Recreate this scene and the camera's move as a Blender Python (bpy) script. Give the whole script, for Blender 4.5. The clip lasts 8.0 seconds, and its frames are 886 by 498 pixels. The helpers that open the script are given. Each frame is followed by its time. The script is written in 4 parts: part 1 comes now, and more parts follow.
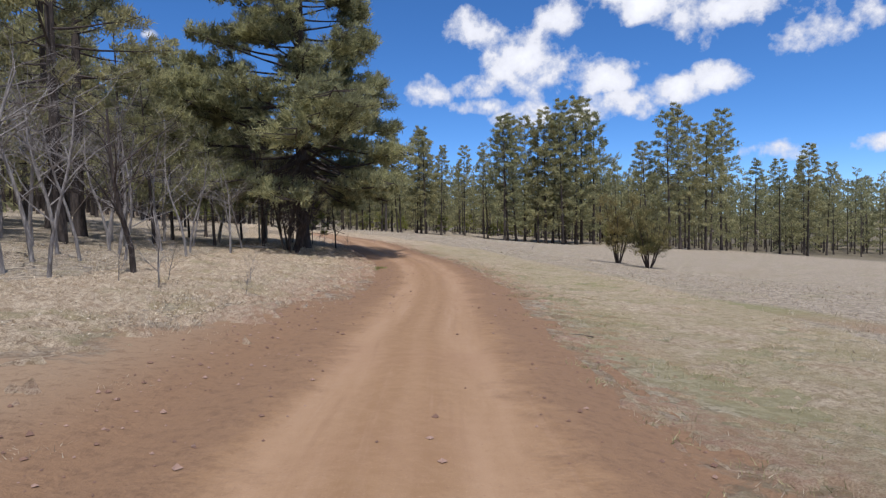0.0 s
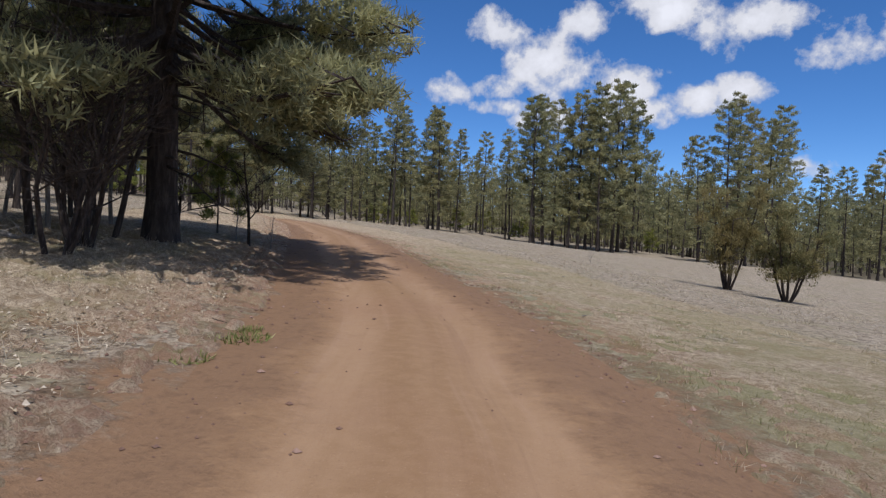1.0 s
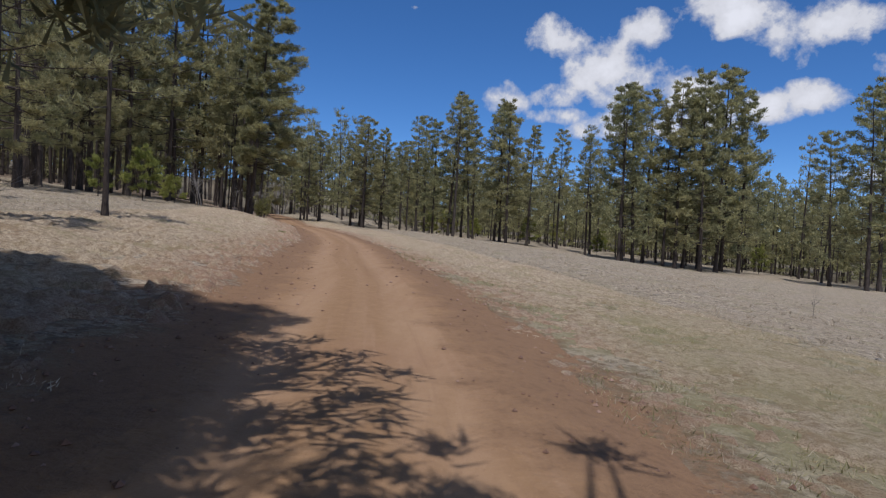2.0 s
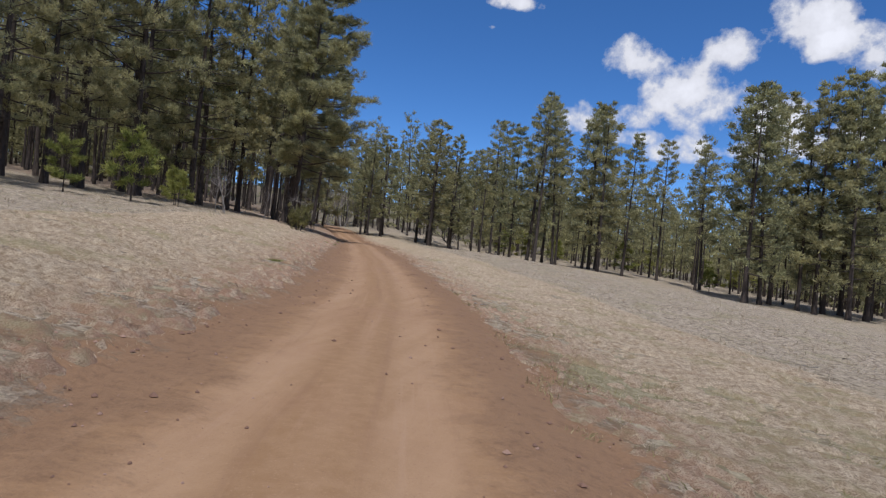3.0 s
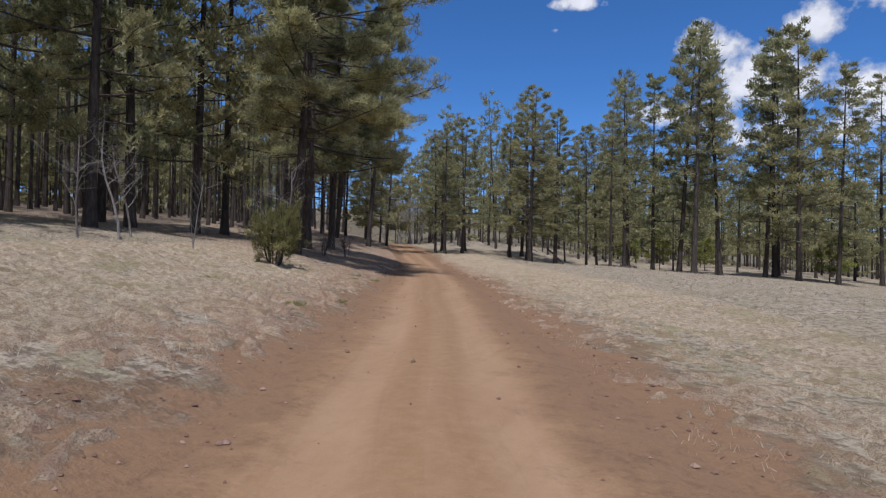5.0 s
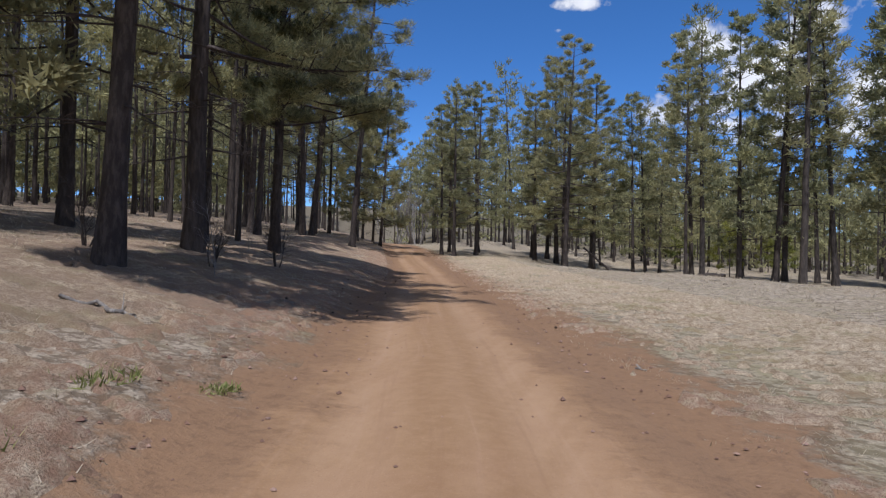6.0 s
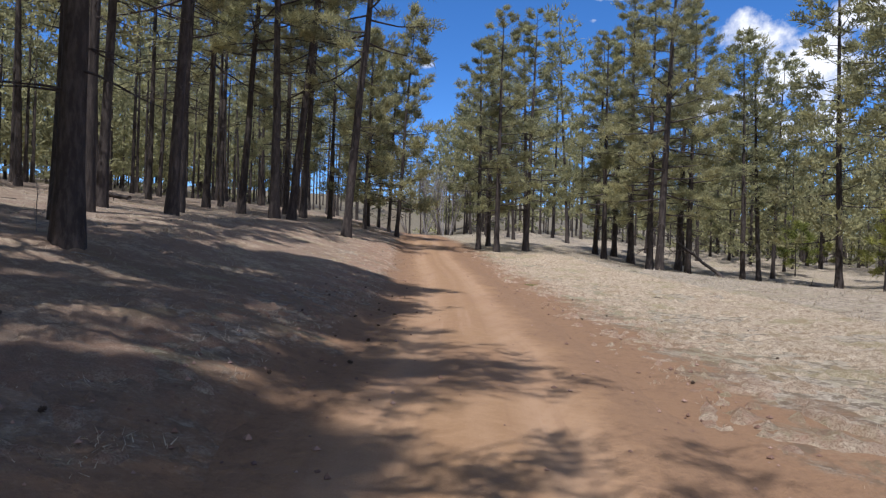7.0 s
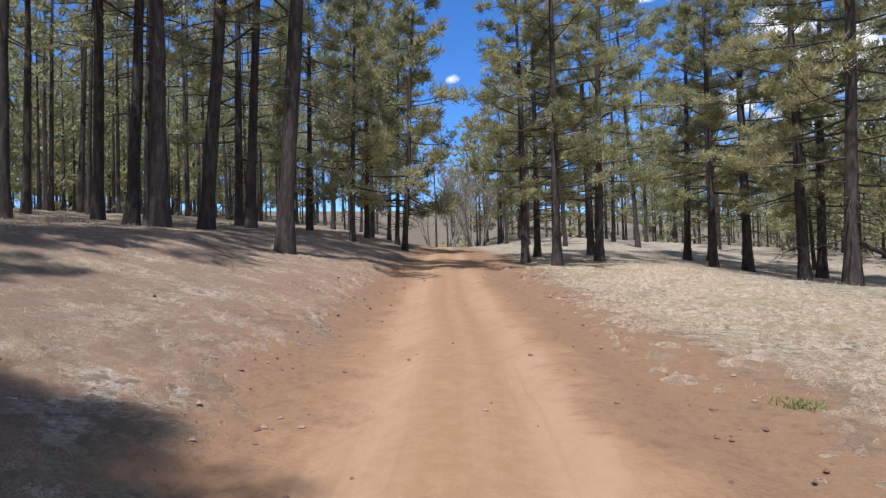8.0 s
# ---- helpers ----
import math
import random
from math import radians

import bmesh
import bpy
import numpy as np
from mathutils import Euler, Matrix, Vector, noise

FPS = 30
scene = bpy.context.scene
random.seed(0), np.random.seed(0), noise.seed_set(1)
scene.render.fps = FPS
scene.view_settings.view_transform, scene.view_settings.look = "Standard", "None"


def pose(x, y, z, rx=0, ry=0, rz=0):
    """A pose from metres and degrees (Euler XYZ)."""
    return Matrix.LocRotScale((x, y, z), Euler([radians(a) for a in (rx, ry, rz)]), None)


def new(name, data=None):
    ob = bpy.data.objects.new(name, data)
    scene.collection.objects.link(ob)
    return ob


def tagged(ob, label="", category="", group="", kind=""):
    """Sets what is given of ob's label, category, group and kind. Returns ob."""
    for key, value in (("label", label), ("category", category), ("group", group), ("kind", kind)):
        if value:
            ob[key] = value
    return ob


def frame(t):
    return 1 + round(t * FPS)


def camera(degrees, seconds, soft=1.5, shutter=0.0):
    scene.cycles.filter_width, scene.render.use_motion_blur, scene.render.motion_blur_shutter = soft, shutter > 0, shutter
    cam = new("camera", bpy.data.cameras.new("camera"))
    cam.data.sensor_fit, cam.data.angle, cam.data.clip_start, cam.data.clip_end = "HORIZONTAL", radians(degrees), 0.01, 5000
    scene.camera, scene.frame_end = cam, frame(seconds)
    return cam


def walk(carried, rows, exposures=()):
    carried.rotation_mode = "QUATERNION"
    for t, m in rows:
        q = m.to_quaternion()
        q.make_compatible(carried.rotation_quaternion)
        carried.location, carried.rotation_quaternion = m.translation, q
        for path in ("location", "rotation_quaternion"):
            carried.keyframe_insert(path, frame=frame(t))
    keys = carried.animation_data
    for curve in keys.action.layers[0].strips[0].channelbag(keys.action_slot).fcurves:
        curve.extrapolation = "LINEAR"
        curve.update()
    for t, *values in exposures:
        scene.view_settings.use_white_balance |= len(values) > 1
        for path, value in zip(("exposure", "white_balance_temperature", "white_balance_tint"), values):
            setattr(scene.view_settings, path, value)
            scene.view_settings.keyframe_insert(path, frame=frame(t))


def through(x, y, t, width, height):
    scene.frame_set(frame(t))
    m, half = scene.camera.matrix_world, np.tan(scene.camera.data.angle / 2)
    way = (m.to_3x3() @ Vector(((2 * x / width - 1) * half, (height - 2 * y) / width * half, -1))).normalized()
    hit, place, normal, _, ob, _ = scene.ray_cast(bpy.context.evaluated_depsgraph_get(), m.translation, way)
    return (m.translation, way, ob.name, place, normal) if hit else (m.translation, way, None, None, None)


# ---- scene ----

# ---------------------------------------------------------------- camera
cam = camera(70.96, 8.0, soft=1.3)
H_EYE = 1.30

# seconds, x, y, z, yaw, pitch, roll
PATH = [
    (0.0, 0.00, 0.00, 0.00, -0.06, -1.25, -1.07),
    (0.5, -0.19, 9.28, -0.09, -0.44, -0.97, 2.12),
    (1.0, -0.37, 18.02, -0.09, 0.99, -1.46, 2.18),
    (1.5, -1.37, 26.04, 0.08, 3.35, -0.97, 2.58),
    (2.8, -5.25, 44.98, 0.92, 11.08, -0.64, 4.45),
    (3.0, -5.93, 47.56, 1.02, 12.40, 0.27, 5.52),
    (3.5, -7.79, 53.94, 1.17, 14.78, -0.23, 7.97),
    (4.0, -9.62, 60.04, 1.30, 18.07, 0.04, 1.00),
    (4.2, -10.46, 62.33, 1.37, 18.94, 0.48, 2.04),
    (5.3, -15.97, 76.22, 1.85, 20.21, 1.14, -0.01),
    (5.5, -17.14, 79.30, 1.90, 20.27, 1.21, -0.56),
    (6.0, -20.15, 86.78, 2.05, 20.10, 1.00, 0.86),
    (6.5, -23.05, 94.24, 2.24, 21.52, 0.47, -0.14),
    (7.0, -25.94, 101.24, 2.37, 22.85, 0.17, 1.70),
    (7.5, -28.64, 108.19, 2.46, 24.39, 0.63, -0.21),
    (8.0, -31.28, 114.76, 2.53, 25.99, 1.43, -1.25),
]


def eye_pose(x, y, z, yaw, pitch, roll):
    return pose(x, y, z, 0, 0, yaw) @ pose(0, 0, 0, 90 + pitch) @ pose(0, 0, 0, 0, 0, roll)


walk(cam, [(t, eye_pose(*p)) for t, *p in PATH],
     [(t, e, 6150 if t < 4.5 else 5980, 15) for t, e in ((0.0, 0.15), (1.0, -0.10), (1.7, -0.25), (3.0, -0.05), (4.2, -0.06), (5.5, 0.07), (6.5, 0.24), (7.0, 0.42), (7.5, 0.56), (8.0, 0.66))])

# ---------------------------------------------------------------- world and sun
SUN_EL, SUN_AZ = 68.0, 170.0   # azimuth clockwise from +y, from which the light comes
world = bpy.data.worlds.new("sky")
scene.world = world
world.use_nodes = True
wt = world.node_tree
wn, wl = wt.nodes, wt.links


def wmath(op, a, b=None, clamp=False):
    n = wn.new("ShaderNodeMath")
    n.operation, n.use_clamp = op, clamp
    for k, v in enumerate((a, b)):
        if v is None:
            continue
        if isinstance(v, (int, float)):
            n.inputs[k].default_value = v
        else:
            wl.new(v, n.inputs[k])
    return n.outputs[0]


sky = wn.new("ShaderNodeTexSky")
sky.sky_type = "NISHITA"
sky.sun_disc = False
sky.sun_elevation, sky.sun_rotation = radians(SUN_EL), radians(SUN_AZ)
sky.altitude, sky.air_density, sky.dust_density, sky.ozone_density = 2200, 0.8, 0.0, 6.0
deep = wn.new("ShaderNodeHueSaturation")
deep.inputs["Saturation"].default_value = 1.16
deep.inputs["Value"].default_value = 0.95
wl.new(sky.outputs[0], deep.inputs["Color"])

# fair-weather clouds: azimuth, elevation and half sizes in degrees
CLOUDS = [(4.3, 17.7, 4.3, 1.6), (9.5, 18.6, 3.7, 1.6), (6.4, 15.5, 4.6, 2.1), (11.4, 14.1, 4.9, 2.1), (16.0, 14.0, 2.1, 1.4),
          (3.2, 13.5, 2.8, 1.1), (-0.7, 12.9, 1.8, 1.4), (3.7, 11.5, 2.3, 0.7), (8.1, 10.6, 3.0, 1.1), (15.3, 10.7, 3.6, 1.3),
          (18.2, 18.8, 3.4, 1.1), (24.5, 17.4, 4.6, 1.8), (31.0, 15.8, 3.5, 1.8), (20.5, 11.9, 2.2, 1.3),
          (24.0, 12.5, 2.3, 1.2), (29.0, 6.4, 2.5, 1.1), (34.8, 6.5, 1.4, 0.7), (-24.6, 16.6, 0.9, 0.5),
          (-6.8, 22.2, 2.2, 0.5), (-9.9, 20.2, 0.6, 0.28), (16.0, 20.4, 2.6, 1.6)]
tc = wn.new("ShaderNodeTexCoord")
sep = wn.new("ShaderNodeSeparateXYZ")
wl.new(tc.outputs["Generated"], sep.inputs[0])
puff = wn.new("ShaderNodeTexNoise")
puff.inputs["Scale"].default_value, puff.inputs["Detail"].default_value, puff.inputs["Roughness"].default_value = 12.0, 10.0, 0.6
wl.new(tc.outputs["Generated"], puff.inputs["Vector"])
az = wmath("MULTIPLY", wmath("ARCTAN2", sep.outputs["X"], sep.outputs["Y"]), 57.29578)
el = wmath("MULTIPLY", wmath("ARCSINE", sep.outputs["Z"]), 57.29578)
field = None
for cu, cv, ru, rv in CLOUDS:
    du = wmath("DIVIDE", wmath("SUBTRACT", az, cu), ru * 1.09)
    dv = wmath("DIVIDE", wmath("SUBTRACT", el, cv), rv * 1.09)
    f = wmath("SUBTRACT", 1.0, wmath("ADD", wmath("MULTIPLY", du, du), wmath("MULTIPLY", dv, dv)))
    f = f if ru > 1.2 else wmath("SUBTRACT", wmath("MULTIPLY", f, 1.4), 1.25)
    field = f if field is None else wmath("MAXIMUM", field, f)
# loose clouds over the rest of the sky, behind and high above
# unseen; their cover is raised to whiten the fill light in the shade
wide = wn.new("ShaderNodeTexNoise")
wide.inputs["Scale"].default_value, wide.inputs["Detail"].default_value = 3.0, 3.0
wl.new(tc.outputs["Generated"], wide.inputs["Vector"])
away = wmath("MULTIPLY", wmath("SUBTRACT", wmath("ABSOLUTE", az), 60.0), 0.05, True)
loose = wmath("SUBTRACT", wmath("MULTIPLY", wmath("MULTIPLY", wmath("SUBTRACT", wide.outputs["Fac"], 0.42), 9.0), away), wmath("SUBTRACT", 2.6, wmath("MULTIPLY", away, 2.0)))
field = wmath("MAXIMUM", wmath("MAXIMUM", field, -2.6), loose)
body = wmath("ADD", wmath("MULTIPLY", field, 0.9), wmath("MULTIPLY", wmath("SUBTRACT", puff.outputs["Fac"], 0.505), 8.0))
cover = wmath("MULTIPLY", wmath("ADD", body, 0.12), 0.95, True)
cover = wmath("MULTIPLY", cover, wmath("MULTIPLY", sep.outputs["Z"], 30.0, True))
thick = wn.new("ShaderNodeMapRange")
thick.inputs["From Min"].default_value, thick.inputs["From Max"].default_value = 0.1, 2.2
thick.inputs["To Min"].default_value, thick.inputs["To Max"].default_value = 4.2, 6.0
wl.new(body, thick.inputs["Value"])
white = wn.new("ShaderNodeCombineColor")
wl.new(thick.outputs[0], white.inputs[0])
wl.new(wmath("MULTIPLY", thick.outputs[0], 1.02), white.inputs[1])
wl.new(wmath("MULTIPLY", thick.outputs[0], 1.05), white.inputs[2])
skymix = wn.new("ShaderNodeMix")
skymix.data_type = "RGBA"
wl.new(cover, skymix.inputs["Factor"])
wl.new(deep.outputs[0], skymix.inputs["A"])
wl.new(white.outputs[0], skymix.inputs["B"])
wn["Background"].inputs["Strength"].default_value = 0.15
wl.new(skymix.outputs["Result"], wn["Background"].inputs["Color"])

sun = new("sun", bpy.data.lights.new("sun", "SUN"))
sun.data.energy, sun.data.angle, sun.data.color = 3.75, radians(0.53), (1.0, 0.985, 0.96)
_sd = Vector((math.sin(radians(SUN_AZ)) * math.cos(radians(SUN_EL)), math.cos(radians(SUN_AZ)) * math.cos(radians(SUN_EL)), math.sin(radians(SUN_EL))))
sun.matrix_world = Matrix.Translation((0, 60, 60)) @ _sd.to_track_quat("Z", "Y").to_matrix().to_4x4()

# ---------------------------------------------------------------- shape of the land
# the road's middle line: along the drive, and on at both ends
# (the car keeps now to one side of the road, now to the other)
_P = np.array([(x + np.interp(y, [0, 10, 24, 32, 48, 62, 84, 119], [-0.4, -0.2, 0.5, 0.5, -0.45, -0.2, 0.2, 0.15]), y, z - H_EYE) for t, x, y, z, *_ in PATH])
ROAD = np.concatenate([
    [(2.5, -90, -1.0), (1.2, -40, -1.15), (0.4, -15, -1.25)], _P,
    [(-36.0, 124.8, 1.75), (-41.6, 136.0, 2.60), (-48.5, 150.0, 3.40), (-58.5, 170.0, 4.30), (-74.0, 200.0, 5.2), (-110.0, 260.0, 6.0)]])


def _dense(p, step=0.5):
    d = np.concatenate([[0], np.cumsum(np.hypot(*np.diff(p[:, :2], axis=0).T))])
    s = np.arange(0, d[-1], step)
    q = np.stack([np.interp(s, d, p[:, k]) for k in range(3)], -1)
    n = 13
    w = np.hanning(n + 2)[1:-1]
    w /= w.sum()
    e = np.concatenate([np.repeat(q[:1], n // 2, 0), q, np.repeat(q[-1:], n // 2, 0)])
    return s, np.stack([np.convolve(e[:, k], w, "valid") for k in range(3)], -1)


ROAD_S, ROAD_Q = _dense(ROAD)
_T = np.gradient(ROAD_Q[:, :2], axis=0)
_T /= np.linalg.norm(_T, axis=1)[:, None]


def road_offset(x, y):
    """Distance along the road, offset to its right and the road's height there."""
    x, y = np.asarray(x, float), np.asarray(y, float)
    out_s, out_d, out_z = np.zeros(x.shape), np.zeros(x.shape), np.zeros(x.shape)
    fx, fy = x.ravel(), y.ravel()
    rs, rd, rz = out_s.ravel(), out_d.ravel(), out_z.ravel()
    coarse = ROAD_Q[::2]
    for a in range(0, len(fx), 20000):
        b = slice(a, a + 20000)
        k = ((fx[b, None] - coarse[None, :, 0]) ** 2 + (fy[b, None] - coarse[None, :, 1]) ** 2).argmin(1) * 2
        dx, dy = fx[b] - ROAD_Q[k, 0], fy[b] - ROAD_Q[k, 1]
        along = dx * _T[k, 0] + dy * _T[k, 1]
        rs[b] = ROAD_S[k] + along
        rd[b] = dx * _T[k, 1] - dy * _T[k, 0]
        rz[b] = np.interp(rs[b], ROAD_S, ROAD_Q[:, 2])
    return rs.reshape(x.shape), rd.reshape(x.shape), rz.reshape(x.shape)


def _smooth(a, b, v):
    t = np.clip((v - a) / (b - a), 0, 1)
    return t * t * (3 - 2 * t)


def hillside(x, y):
    ridge = 20.0 * _smooth(110, 420, np.hypot(np.asarray(x, float) + 15, np.asarray(y, float) - 90))
    x, y = np.clip(np.asarray(x, float), -140, 130), np.clip(np.asarray(y, float), -90, 190)
    hollow = 1.4 * np.exp(-((x + 24) / 17) ** 2 - ((y - 150) / 26) ** 2)
    dip = 0.95 * np.exp(-((x - 20) / 15) ** 2 - ((y - 50) / 26) ** 2)
    swale = 0.85 * np.exp(-((x - 18) / 22) ** 2 - ((y - 122) / 22) ** 2) + 0.45 * np.exp(-((x + 28) / 12) ** 2 - ((y - 146) / 16) ** 2)
    shelf = 0.4 * np.exp(-((x + 53) / 9) ** 2 - ((y - 127) / 14) ** 2)
    return -1.35 + 0.014 * y - 0.083 * x - hollow - dip - swale - shelf + ridge


def land(x, y):
    """Height of the ground, without the road's bed."""
    s, d, z = road_offset(x, y)
    steep = 0.09 + 0.11 * _smooth(128, 172, s) + 0.05 * _smooth(203, 228, s)
    bank = np.where(d < 0, steep * np.clip(-d - 1.2, 0, 5.5) + 0.05 * np.clip(-d - 6.7, 0, 40), -(0.085 - 0.055 * _smooth(150, 190, s)) * d)
    near = 1 - _smooth(4.0, 16.0, np.abs(d))
    return hillside(x, y) * (1 - near) + (z + bank) * near


def land1(x, y):
    return float(land(np.array([x]), np.array([y]))[0])


def grid_mesh(name, X, Y, Z):
    n, m = X.shape
    me = bpy.data.meshes.new(name)
    idx = np.arange(n * m).reshape(n, m)
    f = np.stack([idx[:-1, :-1], idx[1:, :-1], idx[1:, 1:], idx[:-1, 1:]], -1).reshape(-1, 4)
    me.from_pydata(np.stack([X, Y, Z], -1).reshape(-1, 3).tolist(), [], f.tolist())
    me.polygons.foreach_set("use_smooth", [True] * len(me.polygons))
    return me


# ---------------------------------------------------------------- materials
class Nodes:
    """A small hand for building node materials."""

    def __init__(self, name):
        self.m = bpy.data.materials.new(name)
        self.m.use_nodes = True
        self.n, self.l = self.m.node_tree.nodes, self.m.node_tree.links
        self.b = self.n["Principled BSDF"]
        self.out = self.n["Material Output"]
        self.b.inputs["Specular IOR Level"].default_value = 0.25
        self.pos = self.n.new("ShaderNodeNewGeometry").outputs["Position"]

    def put(self, v, socket):
        if isinstance(v, (int, float)):
            socket.default_value = v
        elif isinstance(v, tuple):
            socket.default_value = (*v, 1) if len(v) == 3 else v
        else:
            self.l.new(v, socket)

    def noise(self, scale, detail=4, rough=0.55, at=None, stretch=None):
        t = self.n.new("ShaderNodeTexNoise")
        t.inputs["Scale"].default_value, t.inputs["Detail"].default_value, t.inputs["Roughness"].default_value = scale, detail, rough
        src = at or self.pos
        if stretch:
            mp = self.n.new("ShaderNodeMapping")
            mp.inputs["Scale"].default_value = stretch
            self.l.new(src, mp.inputs["Vector"])
            src = mp.outputs[0]
        self.l.new(src, t.inputs["Vector"])
        return t.outputs["Fac"]

    def math(self, op, a, b=0.0, clamp=False):
        t = self.n.new("ShaderNodeMath")
        t.operation, t.use_clamp = op, clamp
        self.put(a, t.inputs[0]), self.put(b, t.inputs[1])
        return t.outputs[0]

    def ramp(self, v, lo, hi, a=0.0, b=1.0):
        t = self.n.new("ShaderNodeMapRange")
        t.interpolation_type = "SMOOTHSTEP"
        for k, w in (("Value", v), ("From Min", lo), ("From Max", hi), ("To Min", a), ("To Max", b)):
            self.put(w, t.inputs[k])
        return t.outputs[0]

    def mix(self, f, a, b):
        t = self.n.new("ShaderNodeMix")
        t.data_type = "RGBA"
        self.put(f, t.inputs["Factor"]), self.put(a, t.inputs["A"]), self.put(b, t.inputs["B"])
        return t.outputs["Result"]

    def attr(self, name):
        t = self.n.new("ShaderNodeAttribute")
        t.attribute_name = name
        return t.outputs["Fac"]

    def bump(self, h, dist, strength=1.0):
        t = self.n.new("ShaderNodeBump")
        t.inputs["Distance"].default_value, t.inputs["Strength"].default_value = dist, strength
        self.l.new(h, t.inputs["Height"])
        self.l.new(t.outputs[0], self.b.inputs["Normal"])

    def done(self, colour, rough=0.9):
        self.put(colour, self.b.inputs["Base Color"]), self.put(rough, self.b.inputs["Roughness"])
        return self.m

    def leafy(self, colour, through=0.3):
        """Diffuse with some light let through, for thin leaves and needles."""
        d, t, mx = self.n.new("ShaderNodeBsdfDiffuse"), self.n.new("ShaderNodeBsdfTranslucent"), self.n.new("ShaderNodeMixShader")
        self.put(colour, d.inputs["Color"]), self.put(colour, t.inputs["Color"])
        mx.inputs[0].default_value = through
        self.l.new(d.outputs[0], mx.inputs[1]), self.l.new(t.outputs[0], mx.inputs[2])
        self.l.new(mx.outputs[0], self.out.inputs["Surface"])
        return self.m

    def each(self):
        return self.n.new("ShaderNodeObjectInfo").outputs["Random"]

    def island(self):
        return self.n.new("ShaderNodeNewGeometry").outputs["Random Per Island"]


def mat_ground():
    k = Nodes("dry_grass_ground")
    off = k.attr("road_side")
    fine, mid, big = k.noise(26, 5, 0.7), k.noise(3.2, 5, 0.65), k.noise(0.16, 3)
    tuft = k.noise(6.0, 6, 0.72)
    c = k.mix(k.ramp(fine, 0.36, 0.66), (0.30, 0.242, 0.172), (0.52, 0.435, 0.320))
    c = k.mix(k.ramp(mid, 0.50, 0.64, 0, 0.5), c, (0.50, 0.42, 0.305))
    c = k.mix(k.ramp(tuft, 0.53, 0.42, 0, 0.9), c, (0.140, 0.104, 0.068))
    c = k.mix(k.ramp(k.noise(15, 5, 0.7), 0.45, 0.36, 0, 0.6), c, (0.110, 0.080, 0.050))
    c = k.mix(k.ramp(k.noise(1.3, 5, 0.75), 0.48, 0.36, 0, 0.6), c, (0.215, 0.175, 0.105))
    c = k.mix(k.ramp(big, 0.5, 0.72, 0, 0.4), c, (0.30, 0.23, 0.15))
    c = k.mix(k.math("MULTIPLY", k.ramp(k.noise(0.75, 6, 0.7), 0.50, 0.64, 0, 0.6), k.ramp(tuft, 0.40, 0.60, 0.5, 1.0)), c, (0.25, 0.222, 0.110))
    # greener strip on the low side of the road
    green = k.math("MULTIPLY", k.ramp(off, 1.5, 3.0), k.ramp(off, 10.0, 4.5))
    green = k.math("MULTIPLY", green, k.ramp(k.noise(0.35, 4), 0.36, 0.58, 0.15, 0.8))
    # bare red soil along the road and in patches
    py = k.n.new("ShaderNodeSeparateXYZ")
    k.l.new(k.pos, py.inputs[0])
    green = k.math("MULTIPLY", green, k.ramp(py.outputs["Y"], 72, 44, 0.3, 1.0))
    c = k.mix(green, c, k.mix(fine, (0.17, 0.150, 0.070), (0.31, 0.275, 0.140)))
    cut = k.math("MULTIPLY", k.math("MULTIPLY", k.ramp(py.outputs["Y"], 36, 50), k.ramp(py.outputs["Y"], 78, 66)), k.ramp(off, 0.0, -1.5))
    wob = k.math("MULTIPLY", k.math("SUBTRACT", k.noise(0.9, 9, 0.78), 0.5), 5.2)
    away = k.math("ABSOLUTE", off)
    pull = k.math("MULTIPLY", k.math("MULTIPLY", k.ramp(py.outputs["Y"], 15, 4), k.ramp(off, 0.0, -1.0)), 1.9)
    worn_side = k.math("MULTIPLY", k.math("MULTIPLY", k.ramp(py.outputs["Y"], 72, 82), k.ramp(off, 0.0, 1.0)), 0.7)
    soil = k.ramp(k.math("SUBTRACT", k.math("ADD", away, wob), k.math("ADD", k.math("MULTIPLY", cut, 0.05), k.math("ADD", pull, worn_side))), 1.7, 2.8, 1, 0)
    patch = k.math("MULTIPLY", k.ramp(k.noise(0.7, 8, 0.8), 0.52, 0.62), k.ramp(away, 8, 2.5, 0, 0.85))
    earth = k.mix(fine, (0.185, 0.103, 0.054), (0.285, 0.172, 0.094))
    earth = k.mix(k.math("MULTIPLY", pull, k.ramp(away, 1.8, 3.4, 0, 0.3)), earth, (0.33, 0.245, 0.155))
    earth = k.mix(k.ramp(k.noise(7, 6, 0.78), 0.50, 0.37, 0, 0.55), earth, (0.150, 0.086, 0.048))
    c = k.mix(k.math("MAXIMUM", soil, patch), c, earth)
    # brown needle litter under the pines of the bank
    under = k.math("MULTIPLY", k.math("MULTIPLY", k.ramp(py.outputs["Y"], 88, 96), k.ramp(off, -1.5, -3.0)), k.ramp(k.noise(1.1, 6, 0.75), 0.36, 0.56, 0.1, 0.85))
    c = k.mix(under, c, k.mix(fine, (0.150, 0.098, 0.064), (0.300, 0.215, 0.150)))
    # an old side track over the low meadow
    xt = k.math("SUBTRACT", 15.4, k.math("MULTIPLY", py.outputs["Y"], 0.49))
    side = k.math("ABSOLUTE", k.math("SUBTRACT", py.outputs["X"], k.math("ADD", xt, k.math("MULTIPLY", big, 0.8))))
    span = k.ramp(py.outputs["Y"], 30, 20)
    worn = k.math("MULTIPLY", k.math("MULTIPLY", k.ramp(side, 1.6, 0.5), span), k.ramp(mid, 0.3, 0.6, 0.5, 0.9))
